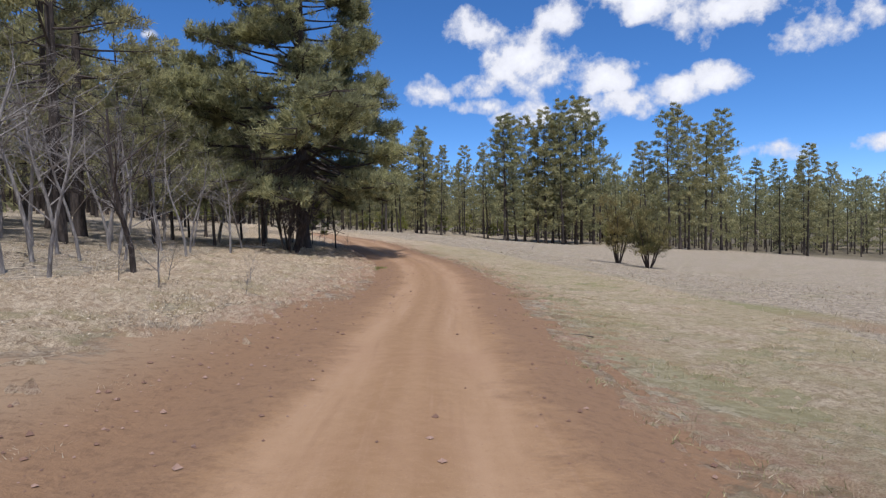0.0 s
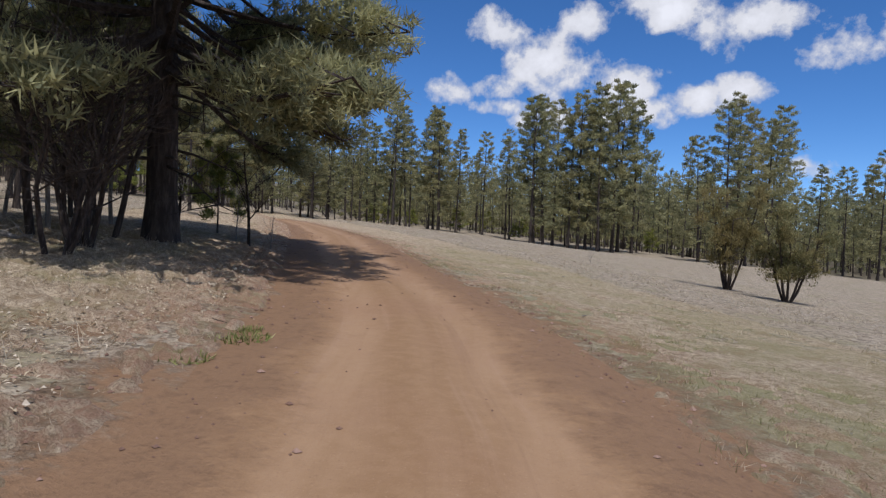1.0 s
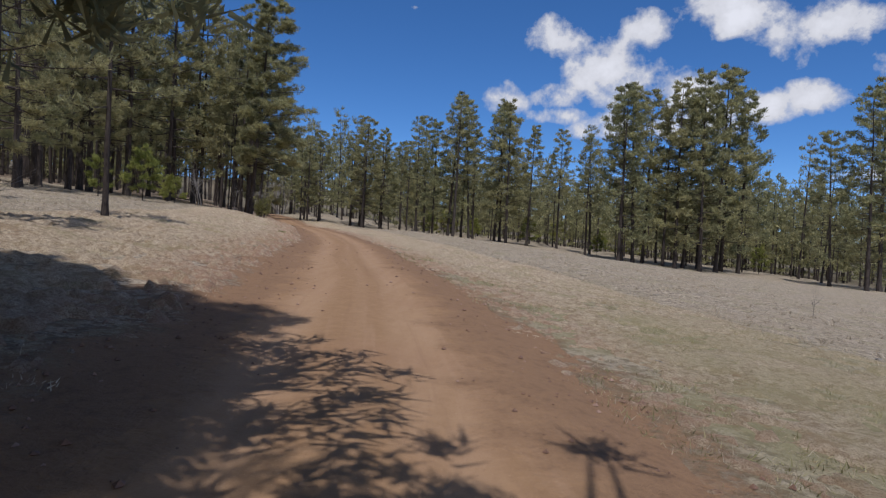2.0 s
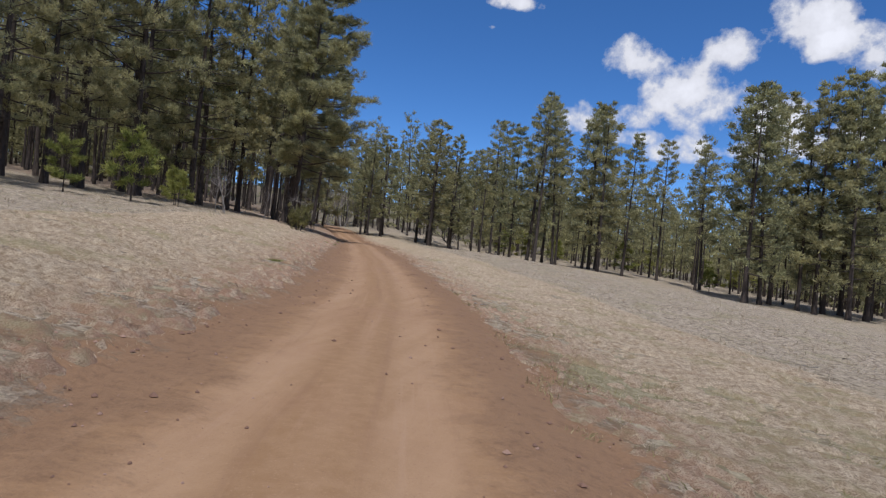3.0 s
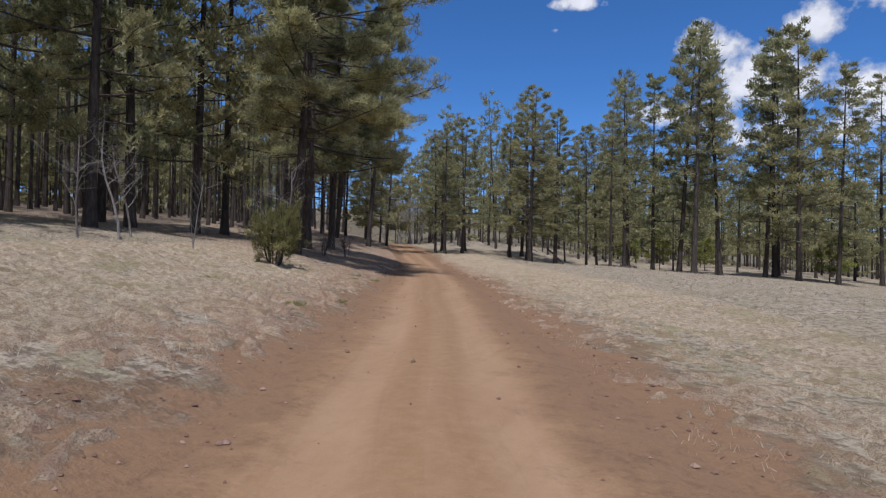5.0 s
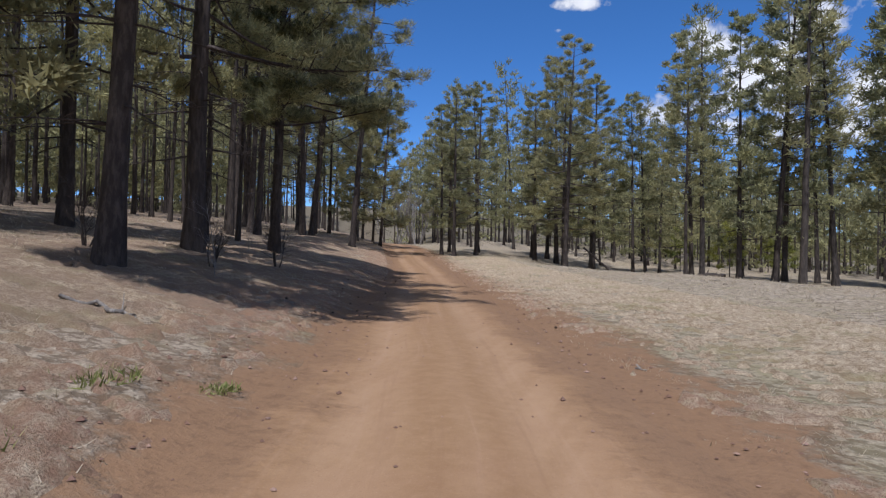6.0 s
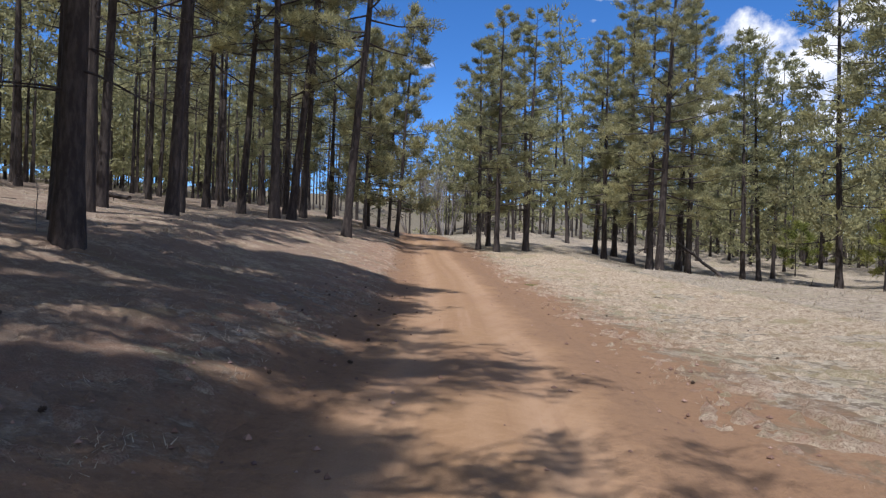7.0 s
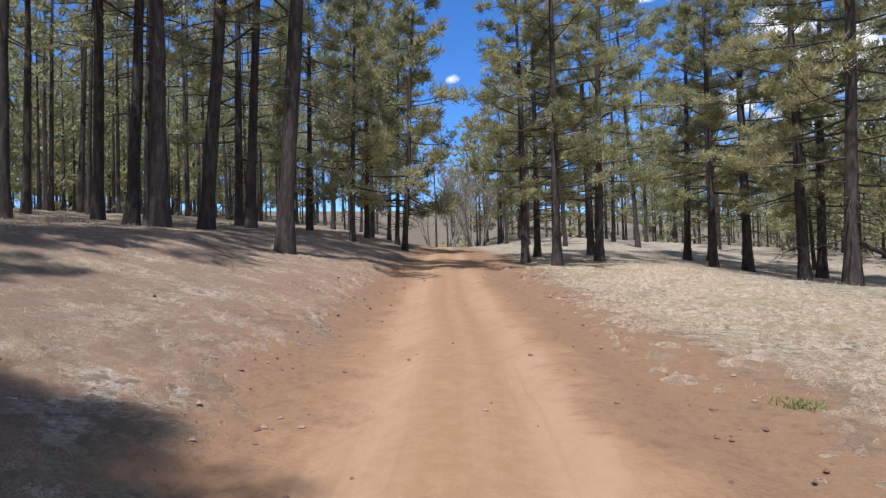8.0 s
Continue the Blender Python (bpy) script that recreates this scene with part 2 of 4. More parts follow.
    c = k.mix(worn, c, k.mix(k.ramp(py.outputs["Y"], 12.5, 16.5), (0.285, 0.185, 0.110), k.mix(fine, (0.165, 0.155, 0.062), (0.29, 0.265, 0.120))))
    # needle litter and undergrowth on the far wooded rise
    r0 = k.n.new("ShaderNodeVectorMath")
    r0.operation = "DISTANCE"
    r0.inputs[1].default_value = (-15, 90, 0)
    k.l.new(k.pos, r0.inputs[0])
    c = k.mix(k.ramp(r0.outputs["Value"], 85, 130, 0, 0.85), c, k.mix(k.noise(0.12, 5, 0.7), (0.085, 0.075, 0.045), (0.19, 0.155, 0.10)))
    k.bump(k.math("MULTIPLY", k.math("ADD", k.math("MULTIPLY", tuft, 0.8), k.math("MULTIPLY", fine, 0.4)), k.ramp(soil, 0, 1, 1, 0.5)), 0.09, 0.85)
    return k.done(c, 0.95)


def mat_road():
    k = Nodes("red_dirt_road")
    off = k.attr("road_side")
    grain, clod, big = k.noise(60, 4, 0.7), k.noise(7, 5, 0.7), k.noise(0.5, 4)
    c = k.mix(k.ramp(clod, 0.35, 0.7), (0.258, 0.150, 0.074), (0.300, 0.181, 0.094))
    sway = k.math("MULTIPLY", k.math("SUBTRACT", k.noise(0.10, 3), 0.5), 0.7)
    o = k.math("ADD", off, sway)
    streak = k.noise(1.0, 4, 0.6, stretch=(4.0, 0.35, 1.0))
    for x0, wide, amount in ((-0.66, 0.34, 0.6), (0.66, 0.34, 0.6), (-1.35, 0.16, 0.22), (0.05, 0.12, 0.18)):
        d = k.math("ABSOLUTE", k.math("SUBTRACT", o, x0))
        track = k.math("MULTIPLY", k.ramp(d, wide * 1.3, wide * 0.3), k.ramp(streak, 0.25, 0.65, 0.35 * amount, amount))
        c = k.mix(track, c, (0.385, 0.245, 0.142))
    c = k.mix(k.ramp(big, 0.45, 0.75, 0, 0.35), c, (0.27, 0.150, 0.086))
    c = k.mix(k.ramp(grain, 0.58, 0.72, 0, 0.6), c, (0.41, 0.272, 0.170))
    c = k.mix(k.ramp(grain, 0.42, 0.28, 0, 0.6), c, (0.19, 0.098, 0.062))
    # fine lines drawn along by many wheels
    along = k.n.new("ShaderNodeCombineXYZ")
    along_y = k.n.new("ShaderNodeSeparateXYZ")
    k.l.new(k.pos, along_y.inputs[0])
    k.l.new(k.math("MULTIPLY", o, 5.0), along.inputs[0])
    k.l.new(k.math("MULTIPLY", along_y.outputs["Y"], 0.14), along.inputs[1])
    lines = k.n.new("ShaderNodeTexNoise")
    lines.inputs["Scale"].default_value, lines.inputs["Detail"].default_value, lines.inputs["Roughness"].default_value = 1.0, 4.0, 0.65
    k.l.new(along.outputs[0], lines.inputs["Vector"])
    c = k.mix(k.ramp(lines.outputs["Fac"], 0.55, 0.70, 0, 0.24), c, (0.40, 0.258, 0.165))
    c = k.mix(k.ramp(lines.outputs["Fac"], 0.46, 0.30, 0, 0.28), c, (0.205, 0.112, 0.062))
    rim = k.ramp(k.math("ADD", k.math("ABSOLUTE", o), k.math("MULTIPLY", k.math("SUBTRACT", k.noise(1.1, 5, 0.7), 0.5), 1.8)), 0.75, 1.4)
    c = k.mix(rim, c, k.mix(k.noise(26, 5, 0.7), (0.185, 0.103, 0.054), (0.285, 0.172, 0.094)))
    c = k.mix(k.math("MULTIPLY", rim, k.ramp(k.noise(7, 6, 0.78), 0.50, 0.37, 0, 0.55)), c, (0.150, 0.086, 0.048))
    k.bump(k.math("ADD", k.math("MULTIPLY", k.math("ADD", k.math("MULTIPLY", clod, 0.25), k.math("MULTIPLY", grain, 0.4)), 0.16), k.math("MULTIPLY", k.math("ADD", k.math("MULTIPLY", k.noise(6.0, 6, 0.72), 0.8), k.math("MULTIPLY", k.noise(26, 5, 0.7), 0.4)), k.math("MULTIPLY", rim, 0.5))), 0.09, 0.85)
    return k.done(c, 0.92)


def mat_bark(name, dark, light, scale=1.0):
    k = Nodes(name)
    at = k.n.new("ShaderNodeTexCoord").outputs["Object"]
    plates = k.noise(9 * scale, 5, 0.65, at, (1.0, 1.0, 0.22))
    fine = k.noise(45 * scale, 4, 0.7, at, (1, 1, 0.5))
    c = k.mix(k.ramp(plates, 0.4, 0.66), dark, light)
    c = k.mix(k.math("MULTIPLY", fine, 0.4), c, tuple(v * 0.55 for v in dark))
    c = k.mix(k.math("MULTIPLY", k.each(), 0.3), c, tuple(0.5 * (a + b) for a, b in zip(dark, light)))
    k.bump(k.math("ADD", plates, k.math("MULTIPLY", fine, 0.3)), 0.05, 0.9)
    return k.done(c, 0.92)


def mat_needles(name, dark, light, through=0.28):
    k = Nodes(name)
    at = k.n.new("ShaderNodeTexCoord").outputs["Object"]
    v = k.math("ADD", k.math("MULTIPLY", k.island(), 0.5), k.math("MULTIPLY", k.ramp(k.noise(0.7, 4, 0.65, at), 0.35, 0.65), 0.6))
    c = k.mix(k.ramp(v, 0.30, 0.95), dark, light)
    c = k.mix(k.math("MULTIPLY", k.each(), 0.35), c, tuple(a * b for a, b in zip(light, (1.1, 0.95, 0.9))))
    return k.leafy(c, through)


def mat_straw(name, cols, through=0.2):
    k = Nodes(name)
    r = k.island()
    c = k.mix(k.ramp(r, 0.0, 0.5), cols[0], cols[1])
    c = k.mix(k.ramp(r, 0.5, 1.0), c, cols[2])
    return k.leafy(c, through)


def mat_mat(name):
    """Matted straw: fibres drawn out along each cushion, grey where it has weathered."""
    k = Nodes(name)
    fibre, clot = k.noise(60, 5, 0.75), k.noise(9, 5, 0.7)
    c = k.mix(k.ramp(clot, 0.36, 0.62), (0.300, 0.220, 0.137), (0.550, 0.442, 0.302))
    c = k.mix(k.ramp(fibre, 0.53, 0.40, 0, 0.75), c, (0.135, 0.090, 0.055))
    c = k.mix(k.ramp(fibre, 0.58, 0.70, 0, 0.6), c, (0.70, 0.61, 0.48))
    c = k.mix(k.ramp(k.noise(0.8, 6, 0.72), 0.50, 0.63, 0, 0.65), c, k.mix(fibre, (0.16, 0.145, 0.065), (0.34, 0.295, 0.155)))
    c = k.mix(k.ramp(k.noise(1.6, 6, 0.75), 0.54, 0.64, 0, 0.5), c, (0.27, 0.175, 0.105))
    # greener on the low side
    py = k.n.new("ShaderNodeSeparateXYZ")
    k.l.new(k.pos, py.inputs[0])
    low = k.math("MULTIPLY", k.ramp(py.outputs["X"], -3.5, 0.5), k.ramp(py.outputs["Y"], 62, 40))
    c = k.mix(k.math("MULTIPLY", low, k.ramp(k.noise(0.5, 5, 0.7), 0.38, 0.60, 0.05, 0.5)), c, k.mix(fibre, (0.18, 0.155, 0.070), (0.35, 0.300, 0.155)))
    # brown needle litter under the pines of the bank
    under = k.math("MULTIPLY", k.math("MULTIPLY", k.ramp(py.outputs["Y"], 86, 95), k.ramp(k.attr("road_side"), -1.5, -3.0)), k.ramp(k.noise(1.1, 6, 0.75), 0.36, 0.56, 0.1, 0.85))
    c = k.mix(under, c, k.mix(fibre, (0.135, 0.083, 0.055), (0.310, 0.215, 0.148)))
    # red dust thrown up from the road
    off = k.math("ABSOLUTE", k.attr("road_side"), 0.0)
    c = k.mix(k.math("MULTIPLY", k.ramp(off, 4.2, 2.0, 0, 0.85), k.ramp(k.noise(5, 6, 0.75), 0.36, 0.60, 0.1, 0.9)), c, k.mix(fibre, (0.175, 0.088, 0.052), (0.400, 0.235, 0.150)))
    k.bump(k.math("ADD", fibre, clot), 0.03, 0.9)
    return k.done(c, 0.95)


def mat_stone(name, a, b):
    k = Nodes(name)
    at = k.n.new("ShaderNodeTexCoord").outputs["Object"]
    n = k.noise(22, 5, 0.65, at)
    c = k.mix(n, a, b)
    k.bump(n, 0.01)
    return k.done(c, 0.85)


M_GROUND, M_ROAD = mat_ground(), mat_road()
M_BARK = mat_bark("pine_bark", (0.045, 0.036, 0.031), (0.115, 0.092, 0.078))
M_BARK_GREY = mat_bark("grey_pine_bark", (0.05, 0.042, 0.036), (0.125, 0.103, 0.088))
M_LIMB = mat_bark("pine_limb", (0.05, 0.039, 0.034), (0.125, 0.10, 0.088), 2.0)
M_PALE = mat_bark("pale_dead_wood", (0.20, 0.175, 0.15), (0.44, 0.40, 0.35), 2.0)
M_OAK = mat_bark("grey_oak_bark", (0.17, 0.15, 0.135), (0.40, 0.365, 0.33), 2.0)
M_OAKDARK = mat_bark("dark_oak_bark", (0.04, 0.03, 0.025), (0.12, 0.095, 0.08), 2.0)
M_NEEDLE = mat_needles("pine_needles", (0.182, 0.192, 0.110), (0.485, 0.472, 0.245), 0.5)
M_YOUNG = mat_needles("young_pine_needles", (0.15, 0.175, 0.05), (0.36, 0.37, 0.11))
M_JUNIPER = mat_needles("juniper_scales", (0.13, 0.128, 0.058), (0.34, 0.285, 0.125), 0.4)
M_STRAW = mat_straw("straw_blades", ((0.30, 0.232, 0.150), (0.52, 0.43, 0.305), (0.66, 0.57, 0.43)), 0.35)
M_GREEN = mat_straw("green_blades", ((0.19, 0.185, 0.085), (0.31, 0.28, 0.14), (0.44, 0.375, 0.21)))
M_WEED = mat_straw("weed_leaves", ((0.14, 0.17, 0.05), (0.25, 0.26, 0.09), (0.36, 0.33, 0.16)))
M_MAT = mat_mat("matted_straw")
M_LEAF = mat_straw("dead_oak_leaves", ((0.34, 0.25, 0.155), (0.52, 0.43, 0.30), (0.68, 0.585, 0.45)), 0.2)
M_CONE = mat_stone("dry_cone", (0.045, 0.030, 0.020), (0.13, 0.085, 0.055))
M_STONE = mat_stone("road_stone", (0.20, 0.12, 0.085), (0.42, 0.28, 0.21))
M_DARKSTONE = mat_stone("dark_clod", (0.12, 0.07, 0.05), (0.25, 0.145, 0.10))

# ---------------------------------------------------------------- mesh helpers
class Bag:
    """Collects points and faces of one mesh."""

    def __init__(self):
        self.v, self.f, self.k, self.count = [], [], [], 0

    def add(self, v, f, slot=0):
        v = np.asarray(v, float).reshape(-1, 3)
        self.v.append(v)
        self.f.extend([tuple(int(i) + self.count for i in q) for q in f])
        self.k.extend([slot] * len(f))
        self.count += len(v)

    def tube(self, pts, radii, sides=5, slot=0, cap=False):
        pts, radii = np.asarray(pts, float), np.asarray(radii, float)
        t = np.gradient(pts, axis=0)
        t /= np.linalg.norm(t, axis=1)[:, None] + 1e-9
        ref = np.where(np.abs(t[:, 2:3]) > 0.9, np.array([[1.0, 0, 0]]), np.array([[0, 0, 1.0]]))
        a = np.cross(t, ref)
        a /= np.linalg.norm(a, axis=1)[:, None] + 1e-9
        b = np.cross(t, a)
        ang = np.arange(sides) / sides * 2 * np.pi
        ring = a[:, None] * np.cos(ang)[None, :, None] + b[:, None] * np.sin(ang)[None, :, None]
        v = pts[:, None] + ring * (radii[:, None, None] if radii.ndim == 1 else radii[..., None])
        n = len(pts)
        f = [(i * sides + j, i * sides + (j + 1) % sides, (i + 1) * sides + (j + 1) % sides, (i + 1) * sides + j) for i in range(n - 1) for j in range(sides)]
        if cap:
            f.append(tuple(range(sides)))
            f.append(tuple((n - 1) * sides + j for j in reversed(range(sides))))
        self.add(v, f, slot)

    def blades(self, centre, axis, length, width, rng, spread=0.9, slot=0):
        """Thin three-cornered blades, one from each centre, round about its axis."""
        n = len(centre)
        d = axis + rng.normal(0, spread, (n, 3))
        d /= np.linalg.norm(d, axis=1)[:, None] + 1e-9
        side = np.cross(d, rng.normal(0, 1, (n, 3)))
        side /= np.linalg.norm(side, axis=1)[:, None] + 1e-9
        L = (length * rng.uniform(0.7, 1.25, n))[:, None]
        W = (width * rng.uniform(0.7, 1.3, n))[:, None]
        v = np.stack([centre - side * W * 0.5, centre + side * W * 0.5, centre + d * L], 1)
        base = self.count
        self.v.append(v.reshape(-1, 3))
        self.f.extend([(base + 3 * i, base + 3 * i + 1, base + 3 * i + 2) for i in range(n)])
        self.k.extend([slot] * n)
        self.count += 3 * n

    def mesh(self, name, *mats, smooth=False):
        me = bpy.data.meshes.new(name)
        me.from_pydata(np.concatenate(self.v).tolist(), [], self.f)
        for m in mats:
            me.materials.append(m)
        if len(mats) > 1:
            me.polygons.foreach_set("material_index", self.k)
        me.polygons.foreach_set("use_smooth", [smooth] * len(me.polygons))
        me.update()
        return me


def part(name, me, parent, label=""):
    o = new(name, me)
    o.parent = parent
    if label:
        o["label"] = label
    return o


def unit(v):
    return v / (np.linalg.norm(v, axis=-1, keepdims=True) + 1e-9)


# ---------------------------------------------------------------- ground and road
def side_attribute(me, X, Y):
    at = me.attributes.new("road_side", "FLOAT", "POINT")
    at.data.foreach_set("value", road_offset(X, Y)[1].ravel())


def lump(x, y, size, seed=0.0):
    return np.array([noise.noise((a / size + seed, b / size, seed)) for a, b in zip(np.ravel(x), np.ravel(y))]).reshape(np.shape(x))


def relief(x, y, d):
    """Small swells of the ground, and the bed cut into it for the road."""
    a = np.abs(d)
    return (lump(x, y, 1.7) * 0.055 + lump(x, y, 7.0, 3.0) * 0.12) * _smooth(1.4, 3.0, a) - 0.14 * (1 - _smooth(1.1, 1.9, a))


def bed(off):
    """The road's cross-section: crown, wheel ruts and sunken edges."""
    slope = np.where(off < 0, -0.012, -0.03) * off
    ruts = -0.030 * np.exp(-((off - 0.66) / 0.26) ** 2) - 0.030 * np.exp(-((off + 0.66) / 0.26) ** 2) + 0.012 * np.exp(-(off / 0.25) ** 2)
    return slope + ruts - 0.16 * _smooth(1.75, 2.9, -off) - 0.16 * _smooth(1.25, 2.4, off)


GROUND_GRID = []


def ground_level(x, y):
    """Height of the ground sheet, between its points."""
    gx, gy, z = GROUND_GRID
    i, j = np.clip(np.searchsorted(gx, x) - 1, 0, len(gx) - 2), np.clip(np.searchsorted(gy, y) - 1, 0, len(gy) - 2)
    u, v = (x - gx[i]) / (gx[i + 1] - gx[i]), (y - gy[j]) / (gy[j + 1] - gy[j])
    return (z[i, j] * (1 - u) + z[i + 1, j] * u) * (1 - v) + (z[i, j + 1] * (1 - u) + z[i + 1, j + 1] * u) * v


def surface(x, y):
    """Height of what one would stand on: road or ground."""
    x, y = np.atleast_1d(np.asarray(x, float)), np.atleast_1d(np.asarray(y, float))
    s, d, z = road_offset(x, y)
    soil = ground_level(x, y)
    way = z + bed(d) + 0.008 * lump(x, y, 1.6, 5.0) + 0.012 * lump(x, y, 3.5, 9.0)
    return np.where((d > -2.9) & (d < 2.4), np.maximum(soil, way), soil)


def build_ground():
    gx = np.concatenate([np.linspace(-1500, -130, 22)[:-1], np.arange(-130, -48, 2.0), np.arange(-48, 18, 0.75), np.arange(18, 130, 2.0), np.linspace(130, 1500, 22)])
    gy = np.concatenate([np.linspace(-1500, -30, 22)[:-1], np.arange(-30, -4, 2.0), np.arange(-4, 150, 0.75), np.arange(150, 230, 2.0), np.linspace(230, 1500, 22)])
    X, Y = np.meshgrid(gx, gy, indexing="ij")
    s, d, z = road_offset(X, Y)
    Z = land(X, Y) + relief(X, Y, d)
    o = new("ground", grid_mesh("ground", X, Y, Z))
    GROUND_GRID.extend((gx, gy, Z))
    side_attribute(o.data, X, Y)
    o.data.materials.append(M_GROUND)
    return tagged(o, "pale dry grass hillside with bare patches of red soil", "ground", kind="structure")


def build_road():
    keep = (ROAD_S > 40) & (ROAD_S < 300)
    q, n, s = ROAD_Q[keep], np.stack([_T[keep, 1], -_T[keep, 0]], -1), ROAD_S[keep]
    off = np.concatenate([[-2.9, -2.6], np.linspace(-2.3, 1.8, 42), [2.1, 2.4]])
    X = q[:, None, 0] + n[:, None, 0] * off
    Y = q[:, None, 1] + n[:, None, 1] * off
    Z = q[:, None, 2] + bed(off) + 0.008 * lump(X, Y, 1.6, 5.0) + 0.012 * lump(X, Y, 3.5, 9.0)
    o = new("road", grid_mesh("road", X, Y, Z))
    at = o.data.attributes.new("road_side", "FLOAT", "POINT")
    at.data.foreach_set("value", np.broadcast_to(off, X.shape).ravel())
    o.data.materials.append(M_ROAD)
    return tagged(o, "red dirt road with two pale wheel tracks", "road", kind="structure")


ground, road = build_ground(), build_road()

# ---------------------------------------------------------------- pines
def limb_line(rng, start, az, length, rise, n=6, wander=0.10, lift=0.25):
    t = np.linspace(0, 1, n)
    out = np.array([math.cos(az), math.sin(az), 0.0])
    p = start + out[None] * (t * length)[:, None]
    p[:, 2] += length * (rise * t + lift * t ** 2)
    w = np.cumsum(rng.normal(0, wander * length / n, (n, 3)), axis=0) * t[:, None]
    return p + w


def pine_meshes(tag, h, trunk_r, base, crown_r, limbs, tufts, blades, size, width, seed, sides=9, dead=8, shape=0.75, low=0.5, lean=0.02, bark=None, needle=None, limb_mat=None, thick=0.9, reach=None, droop=0.0):
    """Trunk, limbs and needles of a pine: base is the share of the height that is bare; reach(az, u) lengthens limbs to one side."""
    rng = np.random.default_rng(seed)
    trunk = Bag()
    n = 12
    t = np.linspace(0, 1, n) ** 1.15
    bend = np.cumsum(rng.normal(0, lean, (n, 2)), axis=0) * h * 0.08
    line = np.stack([bend[:, 0] * t, bend[:, 1] * t, t * h - 0.35], -1)
    flare = 1 + 0.45 * np.exp(-t * h / 0.35)
    rad = trunk_r * ((1 - t) ** 0.8 * 0.96 + 0.04) * flare
    rings = rad[:, None] * (1 + rng.normal(0, 0.06, (n, sides)))
    trunk.tube(line, rings, sides)

    def stem(z):
        return np.array([np.interp(z, line[:, 2], line[:, k]) for k in range(3)])

    wood, green = Bag(), Bag()
    zb = base * h
    az = rng.uniform(0, 6.28)
    for i in range(limbs):
        u = (i + rng.uniform(0, 1)) / limbs
        u = u ** thick
        z = zb + (h * 0.985 - zb) * u
        az += 2.4 + rng.normal(0, 0.5)
        full = (1 - u) ** shape * (low + (1 - low) * min(1.0, u * 3.5)) + 0.13
        L = crown_r * full * (rng.uniform(0.55, 1.18) if sides > 8 and not reach else rng.uniform(0.7, 1.12))
        L *= reach(az, u) if reach else 1.0
        rise = -0.25 + 0.75 * u + rng.normal(0, 0.17) - droop * (1 - u) ** 3
        line2 = limb_line(rng, stem(z), az, L, rise, 6 if sides > 8 else 5 if sides > 5 else 3, lift=0.22 * (1 - u))
        r0 = max(0.012, trunk_r * 0.26 * (1 - u) ** 0.7 * (L / crown_r) ** 0.5 + 0.01)
        if sides > 8 or (u < 0.75 and sides > 4):
            wood.tube(line2, r0 * np.linspace(1, 0.18, len(line2)), 4 if sides > 8 else 3)
        # side twigs in a flat fan, with tufts at their ends
        out = unit(line2[-1] - line2[0])
        flat = unit(np.cross(out, (0, 0, 1)))
        m = max(3, int(round(tufts * (0.45 + 0.75 * L / crown_r))))
        a = rng.uniform(0.34, 1.0, m) ** 0.8
        a[0] = 1.0
        at = np.stack([np.interp(a, np.linspace(0, 1, len(line2)), line2[:, k]) for k in range(3)], -1)
        sway = rng.uniform(-1, 1, m) * L * 0.36 * np.sqrt(1.15 - a)
        tip = at + flat * sway[:, None] + out * (np.abs(sway) * 0.5)[:, None]
        tip[:, 2] += rng.normal(0.05, 0.15, m) * min(1.8, L * 0.55) + 0.05
        if sides > 8:
            # the sprays gather in loose clumps
            heart = rng.integers(0, max(2, m // 5), m)
            tip = tip + (tip[heart] - tip) * 0.32
            for j in range(0, m, 5):
                wood.tube(np.stack([at[j], (at[j] + tip[j]) / 2 + (0, 0, -0.03), tip[j]]), (r0 * 0.3, r0 * 0.2, r0 * 0.12), 3)
        axis = unit(tip - at + out * 0.3) * 0.7 + np.array([0, 0, 0.75])
        c = np.repeat(tip, blades, 0) + rng.normal(0, size * 0.36, (m * blades, 3)) * (1, 1, 0.65)
        green.blades(c, np.repeat(axis, blades, 0), size, width, rng)
    for i in range(max(dead, 1)):
        z = zb * rng.uniform(0.45, 1.05)
        az = rng.uniform(0, 6.28)
        L = crown_r * rng.uniform(0.18, 0.6)
        line2 = limb_line(rng, stem(z), az, L, rng.uniform(-0.25, 0.15), 6, 0.16, -0.18)
        wood.tube(line2, trunk_r * 0.13 * np.linspace(1, 0.15, 6), 4)
        for j in (2, 3, 4):
            e = line2[j] + unit(rng.normal(0, 1, 3)) * L * 0.3
            wood.tube(np.stack([line2[j], (line2[j] + e) / 2 + rng.normal(0, 0.03, 3), e]), trunk_r * np.array([0.05, 0.035, 0.012]), 3)
    return (trunk.mesh(tag + "_trunk", bark or M_BARK, smooth=True), wood.mesh(tag + "_limbs", limb_mat or M_LIMB), green.mesh(tag + "_needles", needle or M_NEEDLE), h)


def plant(meshes, x, y, h, turn, lean=(0, 0), name="pine_tree", label="", category="tree", group="", parts=("trunk", "branching", "foliage"), sink=0.0, fat=1.0):
    k = h / meshes[-1]
    e = tagged(new(name), label, category, group)
    e.matrix_world = pose(x, y, float(surface(x, y)[0]) - sink - 0.02, lean[0], lean[1], 0) @ pose(0, 0, 0, 0, 0, turn) @ Matrix.Diagonal((k * fat, k * fat, k, 1))
    for n, me in zip(parts, meshes):
        o = part(n, me, e)
        if n != "trunk":
            o["kind"] = "stuff"
    return e


def wide_boughs(az, u):
    """The roadside pine's low boughs reach furthest back along the road."""
    far = 0.78 + 0.50 * max(0.0, math.cos(az + 1.60)) * (1 - u) ** 1.2 * min(1.0, 0.6 + 5 * u)
    return min(far, 0.70 / max(math.cos(az), 0.3))


